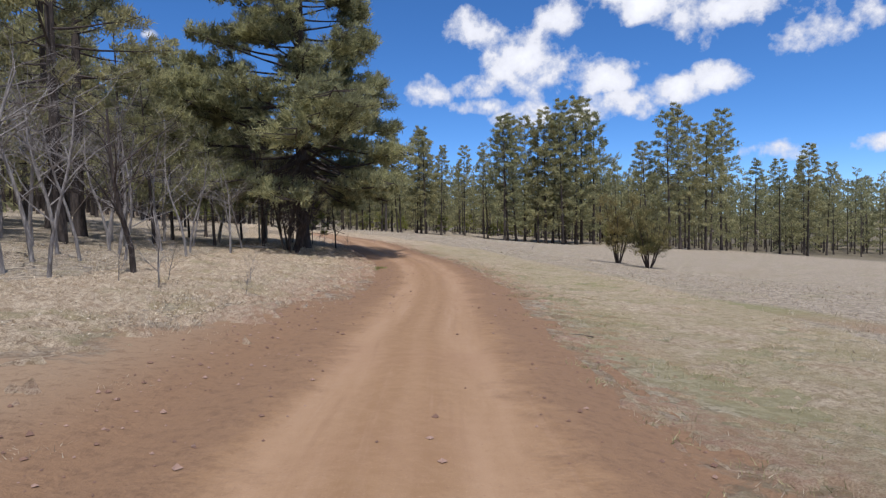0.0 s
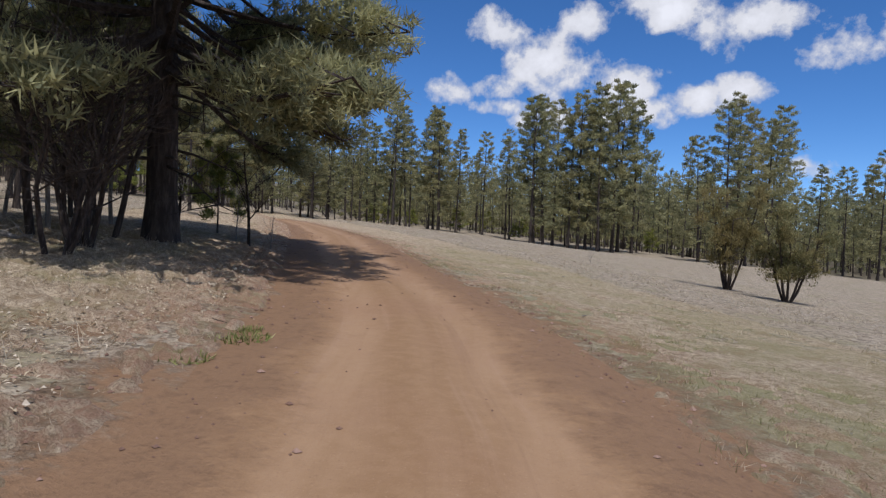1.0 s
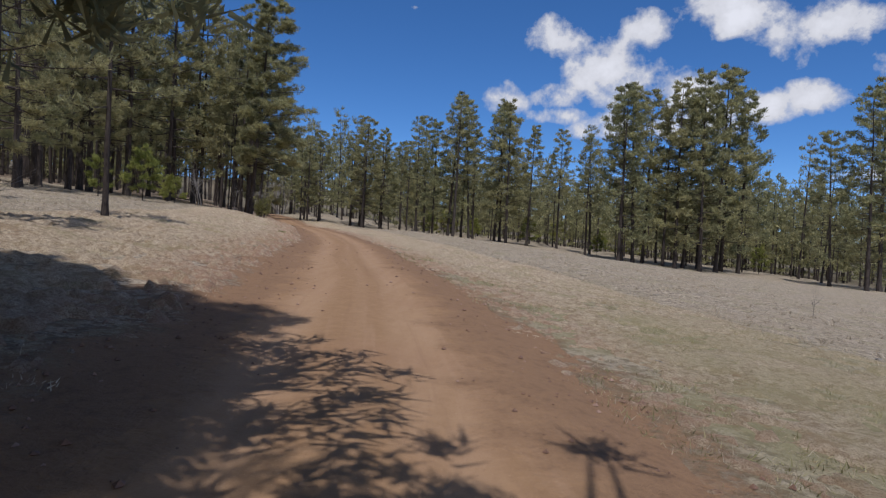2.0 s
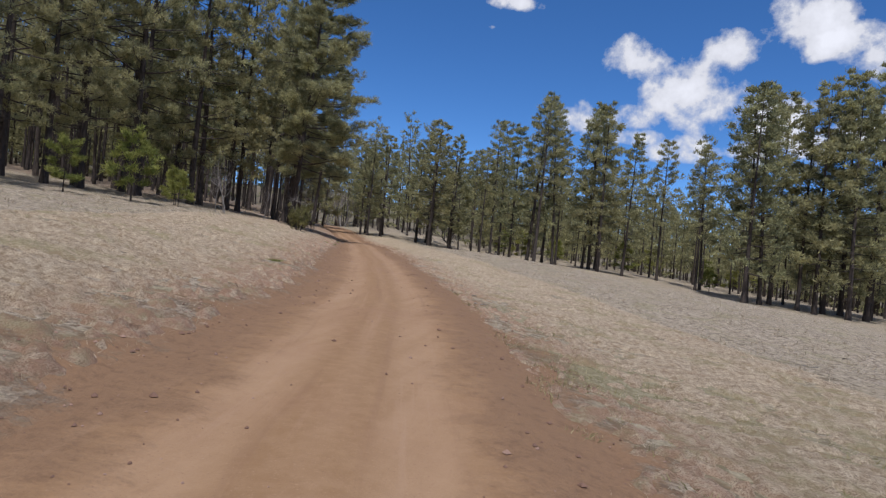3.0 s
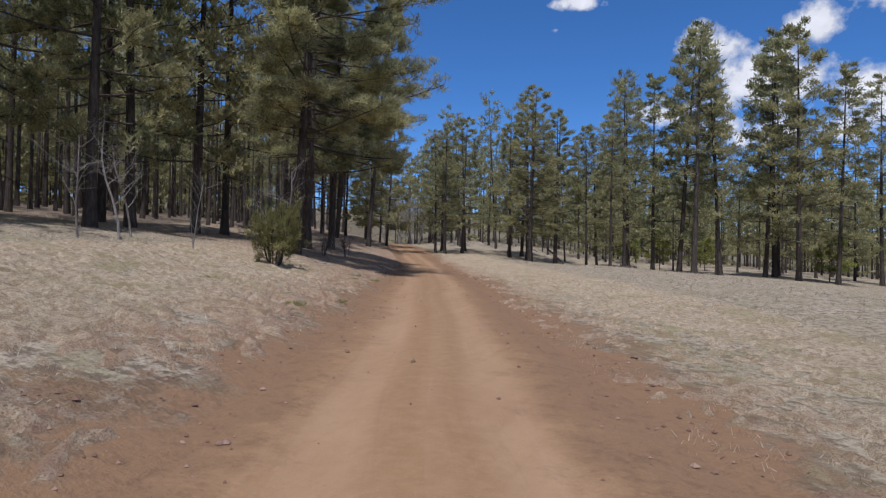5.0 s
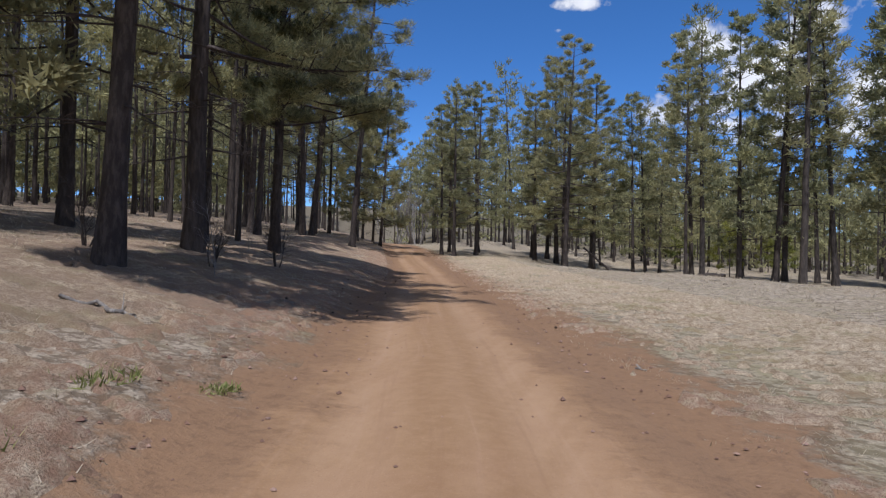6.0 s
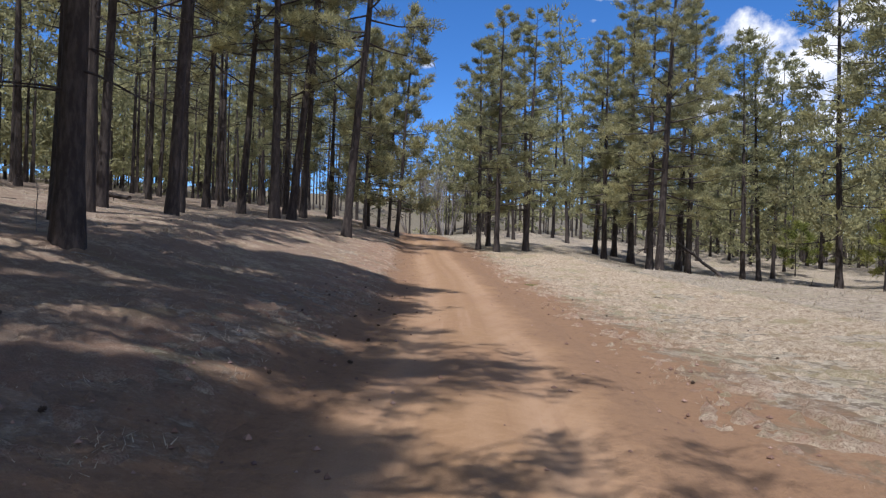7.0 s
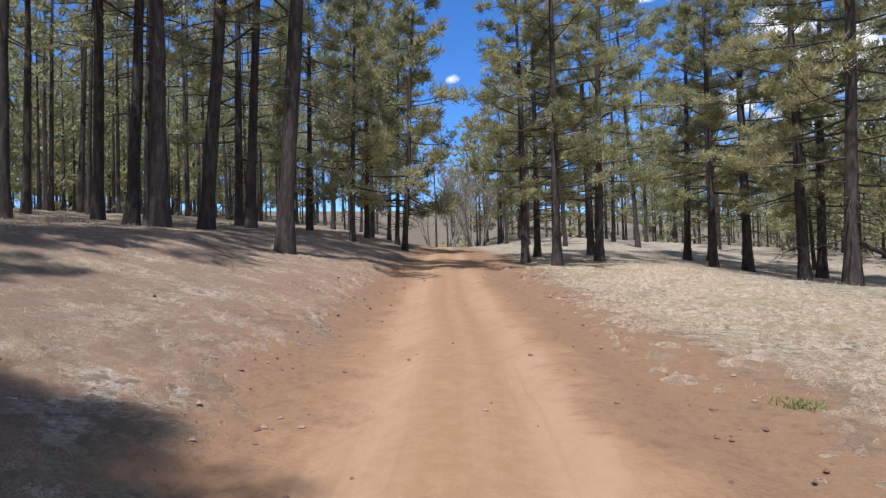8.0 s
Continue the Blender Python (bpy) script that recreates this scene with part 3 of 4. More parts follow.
BIG = pine_meshes("big", 21, 0.34, 0.185, 6.2, 160, 44, 40, 0.27, 0.042, 5, sides=14, dead=22, shape=0.72, low=1.0, thick=1.35, reach=wide_boughs, droop=0.12)


def sunny_side(az, u):
    """Trees of the bank grow out over the open road."""
    return 0.72 + 0.50 * math.cos(az)


BANK = pine_meshes("bank", 30, 0.23, 0.22, 4.5, 110, 40, 30, 0.34, 0.042, 16, sides=12, dead=14, shape=0.6, low=0.85, thick=1.1, reach=sunny_side)
NEAR_LOW = [pine_meshes("leafy%d" % i, 24, 0.25, 0.17, 4.1, 58, 18, 22, 0.31, 0.050, 20 + i, sides=12, dead=12, shape=0.65, low=0.7) for i in range(2)]
WIDE = pine_meshes("wide", 24, 0.26, 0.19, 5.6, 70, 34, 28, 0.30, 0.036, 15, sides=12, dead=14, shape=0.7, low=0.85, reach=sunny_side)
NEAR_HIGH = [pine_meshes("tall%d" % i, 25, 0.22, 0.36, 4.2, 50, 20, 18, 0.33, 0.046, 30 + i, sides=12, dead=16, shape=0.6, low=0.75, lean=0.035) for i in range(3)]
MID_LOW = [pine_meshes("mid%d" % i, 25, 0.23, 0.12, 3.5, 66, 14, 10, 0.40, 0.125, 40 + i, sides=8, dead=6, shape=0.55, low=0.9, thick=0.78) for i in range(4)]
MID_HIGH = [pine_meshes("slim%d" % i, 26, 0.22, 0.28, 3.2, 54, 13, 10, 0.40, 0.120, 50 + i, sides=8, dead=8, shape=0.48, low=0.85, thick=0.78) for i in range(4)]
MID_GREY = pine_meshes("grey", 25, 0.24, 0.40, 2.7, 44, 7, 8, 0.50, 0.105, 61, sides=8, dead=12, shape=0.5, low=0.75, bark=M_BARK_GREY)
FAR = [pine_meshes("far%d" % i, 25, 0.22, (0.08, 0.18, 0.30)[i], 3.5, 32, 5, 8, 0.62, 0.18, 70 + i, sides=5, dead=1, shape=0.55, low=0.95, thick=0.8) for i in range(3)]
DARK = [pine_meshes("dark%d" % i, 25, 0.20, (0.40, 0.48, 0.34)[i], 3.0, 22, 5, 8, 0.62, 0.18, 90 + i, sides=5, dead=3, shape=0.5, low=0.9, thick=0.8) for i in range(3)]
DEEP = [pine_meshes("deep%d" % i, 22, 0.20, (0.03, 0.10, 0.22)[i], 3.2, 20, 4, 7, 0.95, 0.32, 80 + i, sides=4, dead=0, shape=0.55, low=0.9) for i in range(3)]

rnd = random.Random(7)
taken = []


def pine(kind, x, y, h, label, group="", fat=1.0, lean=None, turn=None):
    taken.append((x, y))
    ln = lean or (rnd.gauss(0, 1.3), rnd.gauss(0, 1.3))
    return plant(rnd.choice(kind) if isinstance(kind, list) else kind, x, y, h, rnd.uniform(0, 360) if turn is None else turn, ln, label=label, group=group, fat=fat)


# the large roadside pine and those close to the road on the high side
pine(BIG, -7.3, 32.6, 22, "large spreading pine with low sweeping boughs beside the road", lean=(3, 1.0), turn=0)
pine(BANK, -29.4, 95.0, 23, "stout leafy pine with a flared base beside the road", fat=1.25, lean=(0, 3), turn=-20)
pine(WIDE, -31.9, 99.8, 24, "leafy dark pine with low boughs on the bank", lean=(0, 1.5), turn=0)
pine(BANK, -35.1, 107.9, 22.5, "tall spreading pine with dark bark on the bank", fat=1.2, lean=(2, 2.6), turn=10)
for x, y, h, ly, f in ((-35.9, 104.4, 22, 1, 0.5), (-37.2, 106.4, 23, 1, 0.5), (-38.7, 110.2, 24, 2, 0.55), (-42.9, 114.6, 24, 2, 0.8), (-41.4, 113.0, 25, 1, 0.8)):
    pine(MID_HIGH, x, y, h, "slim pine with a narrow high crown on the bank", "pines on the high bank", fat=f, lean=(0, ly))
for x, y, h, ly in ((-33.6, 101.9, 24, 0), 
                    (-43.2, 117.6, 23, 3), (-45.8, 120.4, 24, 2)):
    pine(NEAR_HIGH, x, y, h, "tall dark-barked pine with a long bare trunk", "pines on the high bank", lean=(0, ly))
for x, y, h, ly in ((-42.5, 128.0, 24, 4), (-46.2, 127.1, 25, -1), (-46.9, 129.4, 24, 6), (-50.3, 129.3, 23, 4), (-51.0, 125.5, 24, 1), (-49.7, 134.4, 23, 2), (-54.5, 131.0, 24, 2)):
    pine(NEAR_HIGH, x, y, h, "tall dark-barked pine with a long bare trunk", "pines on the high bank", fat=1.1, lean=(0, ly))
for x, y, h in ((-53.0, 142.5, 19), (-52.5, 147.5, 17), (-55.0, 152.0, 18), (-53.8, 138.0, 20), (-57.5, 158.5, 19)):
    pine(NEAR_LOW if y < 140 else MID_LOW, x, y, h, "pine with feathery boughs along the road", "pines on the high bank")
GROVE = pine_meshes("grove", 7.5, 0.08, 0.30, 1.9, 34, 14, 14, 0.28, 0.040, 8, sides=10, dead=14, shape=0.6, low=0.9)
for x, y, h in ((-10.6, 29.0, 7.0), (-9.6, 33.8, 6.5), (-12.2, 26.4, 8.0), (-11.6, 36.0, 7.0)):
    pine(GROVE, x, y, h, "small dark pine with thin stem and bare lower twigs", "small pines in the grove", lean=(0, -3))
CONE = pine_meshes("cone", 17, 0.17, 0.12, 3.3, 64, 15, 12, 0.42, 0.070, 17, sides=10, dead=5, shape=1.0, low=1.0)
for x, y, h in ((-48.2, 139.6, 14.5), (-48.4, 145.0, 18.0), (-51.5, 149.5, 16.0)):
    pine(CONE, x, y, h, "feathery conical pine beside the road", "pines on the high bank")
# the stand across the road, front row
for x, y, h in ((-37.3, 136.3, 14.5), (-39.1, 138.2, 13.5), (-36.8, 141.0, 16), (-40.3, 143.6, 14.8), (-38.5, 147.2, 17), (-34.4, 154.0, 18), (-33.2, 156.5, 20),
                (-32.7, 147.5, 16.8), (-31.2, 151.0, 21.5), (-29.2, 143.4, 19), (-28.3, 138.2, 19.3), (-27.0, 146.8, 18.6), (-27.8, 152.0, 20)):
    pine(NEAR_LOW, x, y, h, "green pine at the edge of the stand across the road", "pines across the road", fat=1.15)
for x, y, h in ((-21.2, 154.2, 17), (-23.5, 148.8, 17.5), (-18.4, 145.2, 22), (-18.1, 133.0, 19), (-19.2, 130.8, 14.5), (-15.6, 135.0, 19), (-12.0, 133.1, 23), (-9.6, 135.5, 20),
                (-11.5, 143.3, 24.5), (-13.2, 136.0, 23.8), (-9.4, 142.1, 20.5), (-5.5, 137.8, 22.8), (-4.6, 138.6, 23.6), (-3.6, 143.4, 22), (-0.2, 134.8, 19.4),
                (-3.5, 133.3, 22.6), (5.2, 142.5, 20.8)):
    pine(MID_GREY if x > -24 and rnd.random() < 0.15 else MID_HIGH if rnd.random() < 0.4 else MID_LOW, x, y, h, "slim pine with dark trunk in the far stand", "pines across the road", fat=1.1)
pine(MID_GREY, 10.1, 136.6, 21, "thin-crowned pine with grey upright trunk", "pines across the road")
pine(MID_GREY, -22.4, 150.2, 18, "thin-crowned pine with grey upright trunk", "pines across the road")
for x, y, h in ((9.0, 133.5, 19), (13.3, 125.7, 25.5), (12.4, 123.2, 24.8), (15.2, 127.4, 26), (17.6, 132.3, 26.5), (20.0, 129.6, 25), (21.4, 128.2, 28), (23.4, 131.5, 26), (26.6, 134.8, 31),
                (28.4, 132.0, 31), (30.6, 136.5, 32), (24.8, 127.6, 27), (33.4, 137.0, 29), (41.2, 124.5, 21.5), (44.6, 121.8, 27), (47.8, 124.8, 29.5), (51.0, 128.6, 26), (55.5, 131.0, 26.5),
                (60.0, 139.0, 28), (66.5, 148.0, 33.5), (74.0, 147.0, 22), (81.5, 150.0, 23), (84.2, 143.2, 26), (91.0, 156.0, 25), (99.0, 160.0, 24)):
    pine(MID_LOW if rnd.random() < 0.75 else MID_HIGH, x, y, h, "tall full-crowned pine of the meadow's far edge", "pines across the meadow", fat=1.15)

# the edge of the wood over the open slope, and behind the large pine
for x, y, h in ((-27.6, 66.4, 16), (-30.0, 69.5, 17), (-31.6, 73.0, 18), (-32.6, 77.2, 19), (-33.4, 80.6, 23), (-32.2, 83.8, 24), (-34.6, 87.2, 24), (-33.0, 90.2, 22), (-35.4, 93.4, 25),
                (-36.8, 97.6, 24), (-38.0, 101.0, 25), (-34.4, 76.0, 21), (-36.0, 83.0, 23), (-37.8, 89.0, 24), (-39.6, 95.0, 24)):
    x -= 3.4 * float(_smooth(100, 86, y))
    pine(NEAR_LOW if y < 92 else MID_LOW, x, y, h, "dark pine at the edge of the open slope", "pines above the open slope")
for x, y, h in ((-13.2, 21.5, 20), (-15.6, 26.8, 22), (-12.9, 29.8, 8), (-18.4, 20.0, 21), (-19.5, 31.0, 22), (-14.2, 37.4, 9), (-22.5, 25.5, 23), (-17.4, 41.5, 10), (-23.5, 38.0, 22),
                (-12.6, 44.6, 9), (-26.0, 32.0, 22), (-21.0, 47.0, 12), (-27.0, 45.0, 21)):
    pine(NEAR_LOW if x > -16 else MID_LOW, x, y, h, "dark leafy pine in the roadside grove", "pines of the grove")


def clear(x, y, gap):
    return all((x - a) ** 2 + (y - b) ** 2 > gap * gap for a, b in taken)


EDGE = np.array([(-60, 178), (-48, 166), (-40, 152), (-33, 158), (-24, 152), (-18, 140), (-12, 134), (0, 137), (13, 131), (28, 138), (45, 130), (67, 151), (84, 150), (140, 158)])


def in_wood(x, y):
    """0 outside the woods, else the depth behind their edge."""
    s, d, _ = road_offset(np.array([x]), np.array([y]))
    d = float(d[0])
    if d < 0:
        if y > 62:
            return max(0.0, -d - (19.5 - 10.5 * float(_smooth(88, 104, y))))
        if 12 < y < 52 and x < -13:
            return max(0.0, -x - 13)
        return max(0.0, -d - 46)
    return max(0.0, y - float(np.interp(x, EDGE[:, 0], EDGE[:, 1])) - 1.0) if d > 6 else 0.0


def grown(x, y, h):
    """Younger, lower growth along the wood's edge on the slope."""
    return min(h, 0.2 * math.hypot(x, y)) if y < 85 and math.atan2(-x, y) < 0.45 else h


spots = []
for _ in range(40000):
    if len(spots) >= 640:
        break
    x, y = rnd.uniform(-125, 135), rnd.uniform(8, 235)
    w = in_wood(x, y)
    if w <= 0 or rnd.random() > math.exp(-w / 85) or math.hypot(x + 43, y - 109) < 8:
        continue
    if clear(x, y, 3.2 if road_offset(np.array([x]), np.array([y]))[1][0] < 0 else 5.0 if x < -14 else 5.7):
        taken.append((x, y))
        spots.append((w, x, y))
spots.sort()
for w, x, y in spots[:150]:
    plant(rnd.choice(DARK if x < -34 and y > 80 else FAR), x, y, grown(x, y, rnd.uniform(17, 26) if x < -34 or x > 38 else rnd.uniform(12, 19)), rnd.uniform(0, 360), (rnd.gauss(0, 1.5), rnd.gauss(0, 1.5)), label="slim dark pine deeper in the wood", group="pines deeper in the wood")


def far_woods(todo):
    b = Bag()
    src = []
    for me in FAR + DEEP + DARK:
        rows = []
        for slot, q in enumerate(me[:3]):
            v = np.array([p.co[:] for p in q.vertices])
            rows.append((v, [tuple(p.vertices) for p in q.polygons], slot))
        src.append(rows)
    for w, x, y in todo:
        k, a = grown(x, y, 25 * rnd.uniform(0.68, 1.04) * (1.0 if x < -34 or x > 38 else 0.8)) / 25, rnd.uniform(0, 6.28)
        ca, sa = math.cos(a) * k, math.sin(a) * k
        z = land1(x, y)
        for v, f, slot in rnd.choice(src[6:] if -84 < x < -34 and 80 < y < 190 else src[:3] if w < 14 else src[3:6]):
            b.add(np.stack([v[:, 0] * ca - v[:, 1] * sa + x, v[:, 0] * sa + v[:, 1] * ca + y, v[:, 2] * k + z], -1), f, slot)
    o = new("far_woods", b.mesh("far_woods", M_BARK, M_LIMB, M_NEEDLE))
    return tagged(o, "deep pine wood of dark slender trunks", "forest", kind="stuff")


rest = spots[150:]
for _ in range(9000):
    if len(rest) >= 700:
        break
    r, a = rnd.uniform(80, 330), rnd.uniform(-1.6, 1.1)
    x, y = -15 + r * math.sin(a), 90 + r * math.cos(a)
    if (in_wood(x, y) > 20 or y > 204) and clear(x, y, 5.0):
        taken.append((x, y))
        rest.append((99, x, y))
for x0, x1, y0, y1, most in ((-135, -58, 100, 215, 230), (-28, 70, 163, 235, 230), (70, 150, 150, 230, 70), (-60, 0, 215, 290, 60), (-210, -125, 60, 230, 110)):
    for _ in range(4000):
        if most <= 0:
            break
        x, y = rnd.uniform(x0, x1), rnd.uniform(y0, y1)
        if in_wood(x, y) > 12 and clear(x, y, 3.4):
            taken.append((x, y))
            rest.append((99, x, y))
            most -= 1
far_woods(rest)


# ---------------------------------------------------------------- leafless oaks and saplings
def bare_meshes(tag, h, r, seed, stems=1, levels=3, spread=0.55, forks=5, mat=None, twist=0.10):
    rng = np.random.default_rng(seed)
    stem, twigs = Bag(), Bag()

    def grow(p, d, L, rad, level):
        n = 6 if level == 0 else 4
        pts = [np.array(p, float)]
        for _ in range(n - 1):
            d = unit(d + rng.normal(0, twist * (1 + level), 3) + np.array([0, 0, 0.05]))
            pts.append(pts[-1] + d * L / (n - 1))
        pts = np.array(pts)
        radii = rad * np.linspace(1, 0.32, n)
        (stem if level == 0 else twigs).tube(pts, radii, 7 if level == 0 else 3)
        if level >= levels:
            return
        for j in range(forks if level else forks + 3):
            t = rng.uniform(0.30, 1.0) if level == 0 else rng.uniform(0.2, 1.0)
            q = np.array([np.interp(t, np.linspace(0, 1, n), pts[:, k]) for k in range(3)])
            a = rng.uniform(0, 6.28)
            side = np.array([math.cos(a), math.sin(a), rng.uniform(-0.1, 0.5)])
            nd = unit(d * (1 - spread) + side * spread)
            grow(q, nd, L * rng.uniform(0.34, 0.58) * (1.1 - 0.4 * t if level == 0 else 1), rad * (1 - 0.6 * t) * 0.55, level + 1)

    for i in range(stems):
        a = rng.uniform(0, 6.28)
        tilt = 0.05 if stems == 1 else 0.32
        grow((0.12 * math.cos(a) * (stems > 1), 0.12 * math.sin(a) * (stems > 1), -0.15), unit(np.array([tilt * math.cos(a), tilt * math.sin(a), 1.0])), h * rng.uniform(0.7, 1.0), r, 0)
    return (stem.mesh(tag + "_stem", mat or M_OAK, smooth=True), twigs.mesh(tag + "_twigs", mat or M_OAK), h)


OAKS = [bare_meshes("oak%d" % i, 5.0, 0.055, 100 + i, 1, 3, 0.62, 5) for i in range(3)]
OAK_DARK = [bare_meshes("darkoak%d" % i, 5.0, 0.07, 110 + i, 1, 3, 0.6, 6, M_OAKDARK) for i in range(2)]
CLUMP = [bare_meshes("clump%d" % i, 4.0, 0.05, 120 + i, 5, 2, 0.55, 8, M_OAKDARK) for i in range(2)]
SAPLING = [bare_meshes("sapling%d" % i, 1.6, 0.014, 130 + i, 1, 2, 0.5, 6, M_OAK) for i in range(3)]
TALLBARE = bare_meshes("tallbare", 9.0, 0.11, 140, 3, 3, 0.42, 4)


def bare(kind, x, y, h, name, label, group=""):
    return plant(rnd.choice(kind) if isinstance(kind, list) else kind, x, y, h, rnd.uniform(0, 360), (rnd.gauss(0, 2.5), rnd.gauss(0, 2.5)), name, label, "tree", group, ("stem", "twig_crown"))


for x, y, h in ((-10.4, 15.8, 6.0), (-11.0, 17.8, 5.5), (-10.9, 20.4, 5.0), (-9.2, 18.0, 4.2), (-12.4, 18.8, 6.2), (-13.5, 15.5, 5.8), (-9.6, 23.6, 4.4), (-8.9, 26.2, 4.0), (-10.8, 26.9, 4.8), (-12.0, 23.5, 5.2),
                (-11.2, 31.2, 4.5), (-9.2, 31.4, 5.2), (-9.9, 35.1, 5.6), (-12.4, 34.4, 5.0), (-14.6, 32.6, 5.4), (-8.2, 12.9, 4.6), (-9.6, 13.6, 5.4), (-10.0, 19.2, 5.2), (-11.6, 21.6, 5.6), (-8.8, 21.4, 4.6),
                (-12.8, 13.4, 6.0), (-14.2, 18.4, 6.4), (-13.0, 21.0, 6.0), (-11.8, 14.6, 5.2), (-9.9, 17.0, 4.6), (-13.4, 25.2, 5.6), (-10.2, 22.6, 5.0), (-12.6, 28.2, 5.2), (-15.6, 22.0, 6.0), (-8.4, 24.6, 3.8), (-15.2, 15.8, 6.2), (-9.0, 28.0, 4.4)):
    bare(OAKS, x, y, h, "bare_oak", "slender leafless oak with pale grey twigs", "leafless oaks in the grove")
for x, y, h in ((-7.4, 14.9, 5.6), (-8.6, 30.0, 6.2), (-7.9, 31.6, 5.4), (-6.0, 35.0, 3.6)):
    bare(OAK_DARK, x, y, h, "bare_oak", "dark-stemmed leafless oak in dry grass", "leafless oaks in the grove")
for x, y, h in ((-7.2, 29.3, 4.6), (-6.7, 27.8, 4.0), (-9.0, 37.0, 2.4), (-29.9, 98.2, 1.2), (-31.0, 95.9, 1.5), (-30.4, 101.4, 1.4)):
    bare(CLUMP, x, y, h, "leafless_shrub", "many-stemmed leafless shrub among dead sticks", "leafless shrubs")
for x, y, h in ((-5.7, 12.4, 2.6), (-6.6, 12.6, 1.3), (-6.2, 14.0, 1.2), (-4.6, 14.8, 1.1), (-3.9, 12.2, 0.9), (-7.0, 36.8, 1.9), (-7.6, 38.4, 1.6), (-5.3, 34.6, 1.5), (-29.6, 98.0, 1.9), (-28.6, 96.8, 1.2),
                (-27.2, 86.4, 2.6), (-28.0, 87.3, 1.4), (-37.5, 101.6, 1.6), (8.3, 57.5, 1.5), (-33.2, 103.8, 1.3), (-36.6, 108.4, 1.2)):
    bare(SAPLING, x, y, h, "sapling", "thin leafless sapling standing in dry grass", "saplings")
for x, y, h in ((-30.4, 86.8, 4.4), (-31.4, 88.2, 3.8), (-30.0, 85.0, 3.4)):
    bare(OAKS, x, y, h, "bare_oak", "small grey leafless oak at the wood's edge", "leafless oaks on the slope")
for x, y, h in ((-62.0, 186.0, 11.0), (-66.5, 190.0, 10.0), (-59.8, 181.5, 8.5), (-70.0, 196.0, 12.0), (-64.0, 178.5, 7.0), (-57.0, 177.0, 7.5)):
    bare(TALLBARE, x, y, h, "bare_tree", "grey leafless tree at the end of the road", "leafless trees at the road's end")

# ---------------------------------------------------------------- junipers, young pines
def bush_meshes(tag, h, r, seed, stems=6, tufts=230, blades=11, size=0.22, width=0.05, mat=None, low=0.12):
    """Several leaning stems with an uneven crown of small sprays."""
    rng = np.random.default_rng(seed)
    stem, green = Bag(), Bag()
    ends = []
    for i in range(stems):
        a, lean = i * 6.283 / stems + rng.normal(0, 0.4), rng.uniform(0.12, 0.42)
        top = h * rng.uniform(0.6, 0.97)
        t = np.linspace(0, 1, 7)
        p = np.stack([math.cos(a) * (0.10 + lean * top * t ** 0.8), math.sin(a) * (0.10 + lean * top * t ** 0.8), t * top - 0.12], -1) + rng.normal(0, 0.05, (7, 3)) * t[:, None]
        stem.tube(p, 0.035 * h / 3 * np.linspace(1, 0.2, 7) + 0.006, 6)
        for j in range(9):
            u = rng.uniform(low + 0.12, 1)
            q = np.array([np.interp(u, t, p[:, k]) for k in range(3)])
            b = rng.uniform(0, 6.28)
            L = r * rng.uniform(0.25, 0.75) * (1.15 - 0.6 * u)
            e = q + np.array([math.cos(b) * L, math.sin(b) * L, L * rng.uniform(0.1, 0.7)])
            stem.tube(np.stack([q, (q + e) / 2 + rng.normal(0, 0.03, 3), e]), np.array([0.014, 0.009, 0.004]) * h / 3 + 0.002, 3)
            ends.append((q, e))
    for i in range(tufts):
        q, e = ends[rng.integers(len(ends))]
        c = q + (e - q) * rng.uniform(0.35, 1.1) + rng.normal(0, 0.10 * r, 3)
        if c[2] < low * h:
            continue
        axis = unit(c - np.array([0, 0, h * 0.25])) * 0.6 + np.array([0, 0, 0.8])
        green.blades(np.repeat(c[None], blades, 0) + rng.normal(0, size * 0.42, (blades, 3)), np.repeat(axis[None], blades, 0), size, width, rng)
    return (stem.mesh(tag + "_stems", M_OAKDARK, smooth=True), green.mesh(tag + "_leaves", mat or M_JUNIPER), h)


JUNIPER = [bush_meshes("juniper%d" % i, 5.4, 1.7, 200 + i, 6, 700, 14, 0.20, 0.038, None, 0.16) for i in range(2)]
M_BUSH = mat_needles("bush_sprays", (0.15, 0.15, 0.062), (0.37, 0.345, 0.145), 0.4)
GREENBUSH = bush_meshes("greenbush", 2.6, 1.2, 210, 8, 380, 26, 0.14, 0.024, M_BUSH, 0.06)
SPROUT = [pine_meshes("sprout%d" % i, 4.6, 0.06, 0.22, 1.7, 26, 11, 14, 0.34, 0.05, 220 + i, sides=9, dead=2, shape=0.45, low=0.9, needle=M_YOUNG) for i in range(2)]
for k, (x, y, h) in enumerate(((15.0, 53.0, 5.8), (16.4, 49.4, 5.4))):
    plant(JUNIPER[k], x, y, h, 40 + 90 * k, (0, 0), "juniper", "olive and rust-brown juniper with several dark stems", "shrub", "junipers on the meadow", ("stem", "foliage"))
plant(GREENBUSH, -24.9, 87.1, 2.3, 20, (0, 0), "young_juniper", "bushy green young juniper with bare branches above", "shrub", "", ("stem", "foliage"), fat=0.8)
bare(OAKS, -25.1, 87.5, 3.5, "bare_oak", "pale leafless oak rising behind a green bush")
for x, y, h in ((-29.4, 76.2, 3.6), (-28.4, 78.8, 2.0), (-30.0, 80.6, 1.8), (-31.2, 82.4, 2.2), (-30.6, 73.0, 2.6), (-7.8, 37.4, 2.6)):
    plant(rnd.choice(SPROUT), x, y, h, rnd.uniform(0, 360), (0, 0), "young_pine", "small yellow-green young pine on open ground", "tree", "young pines", ("trunk", "branching", "foliage"))
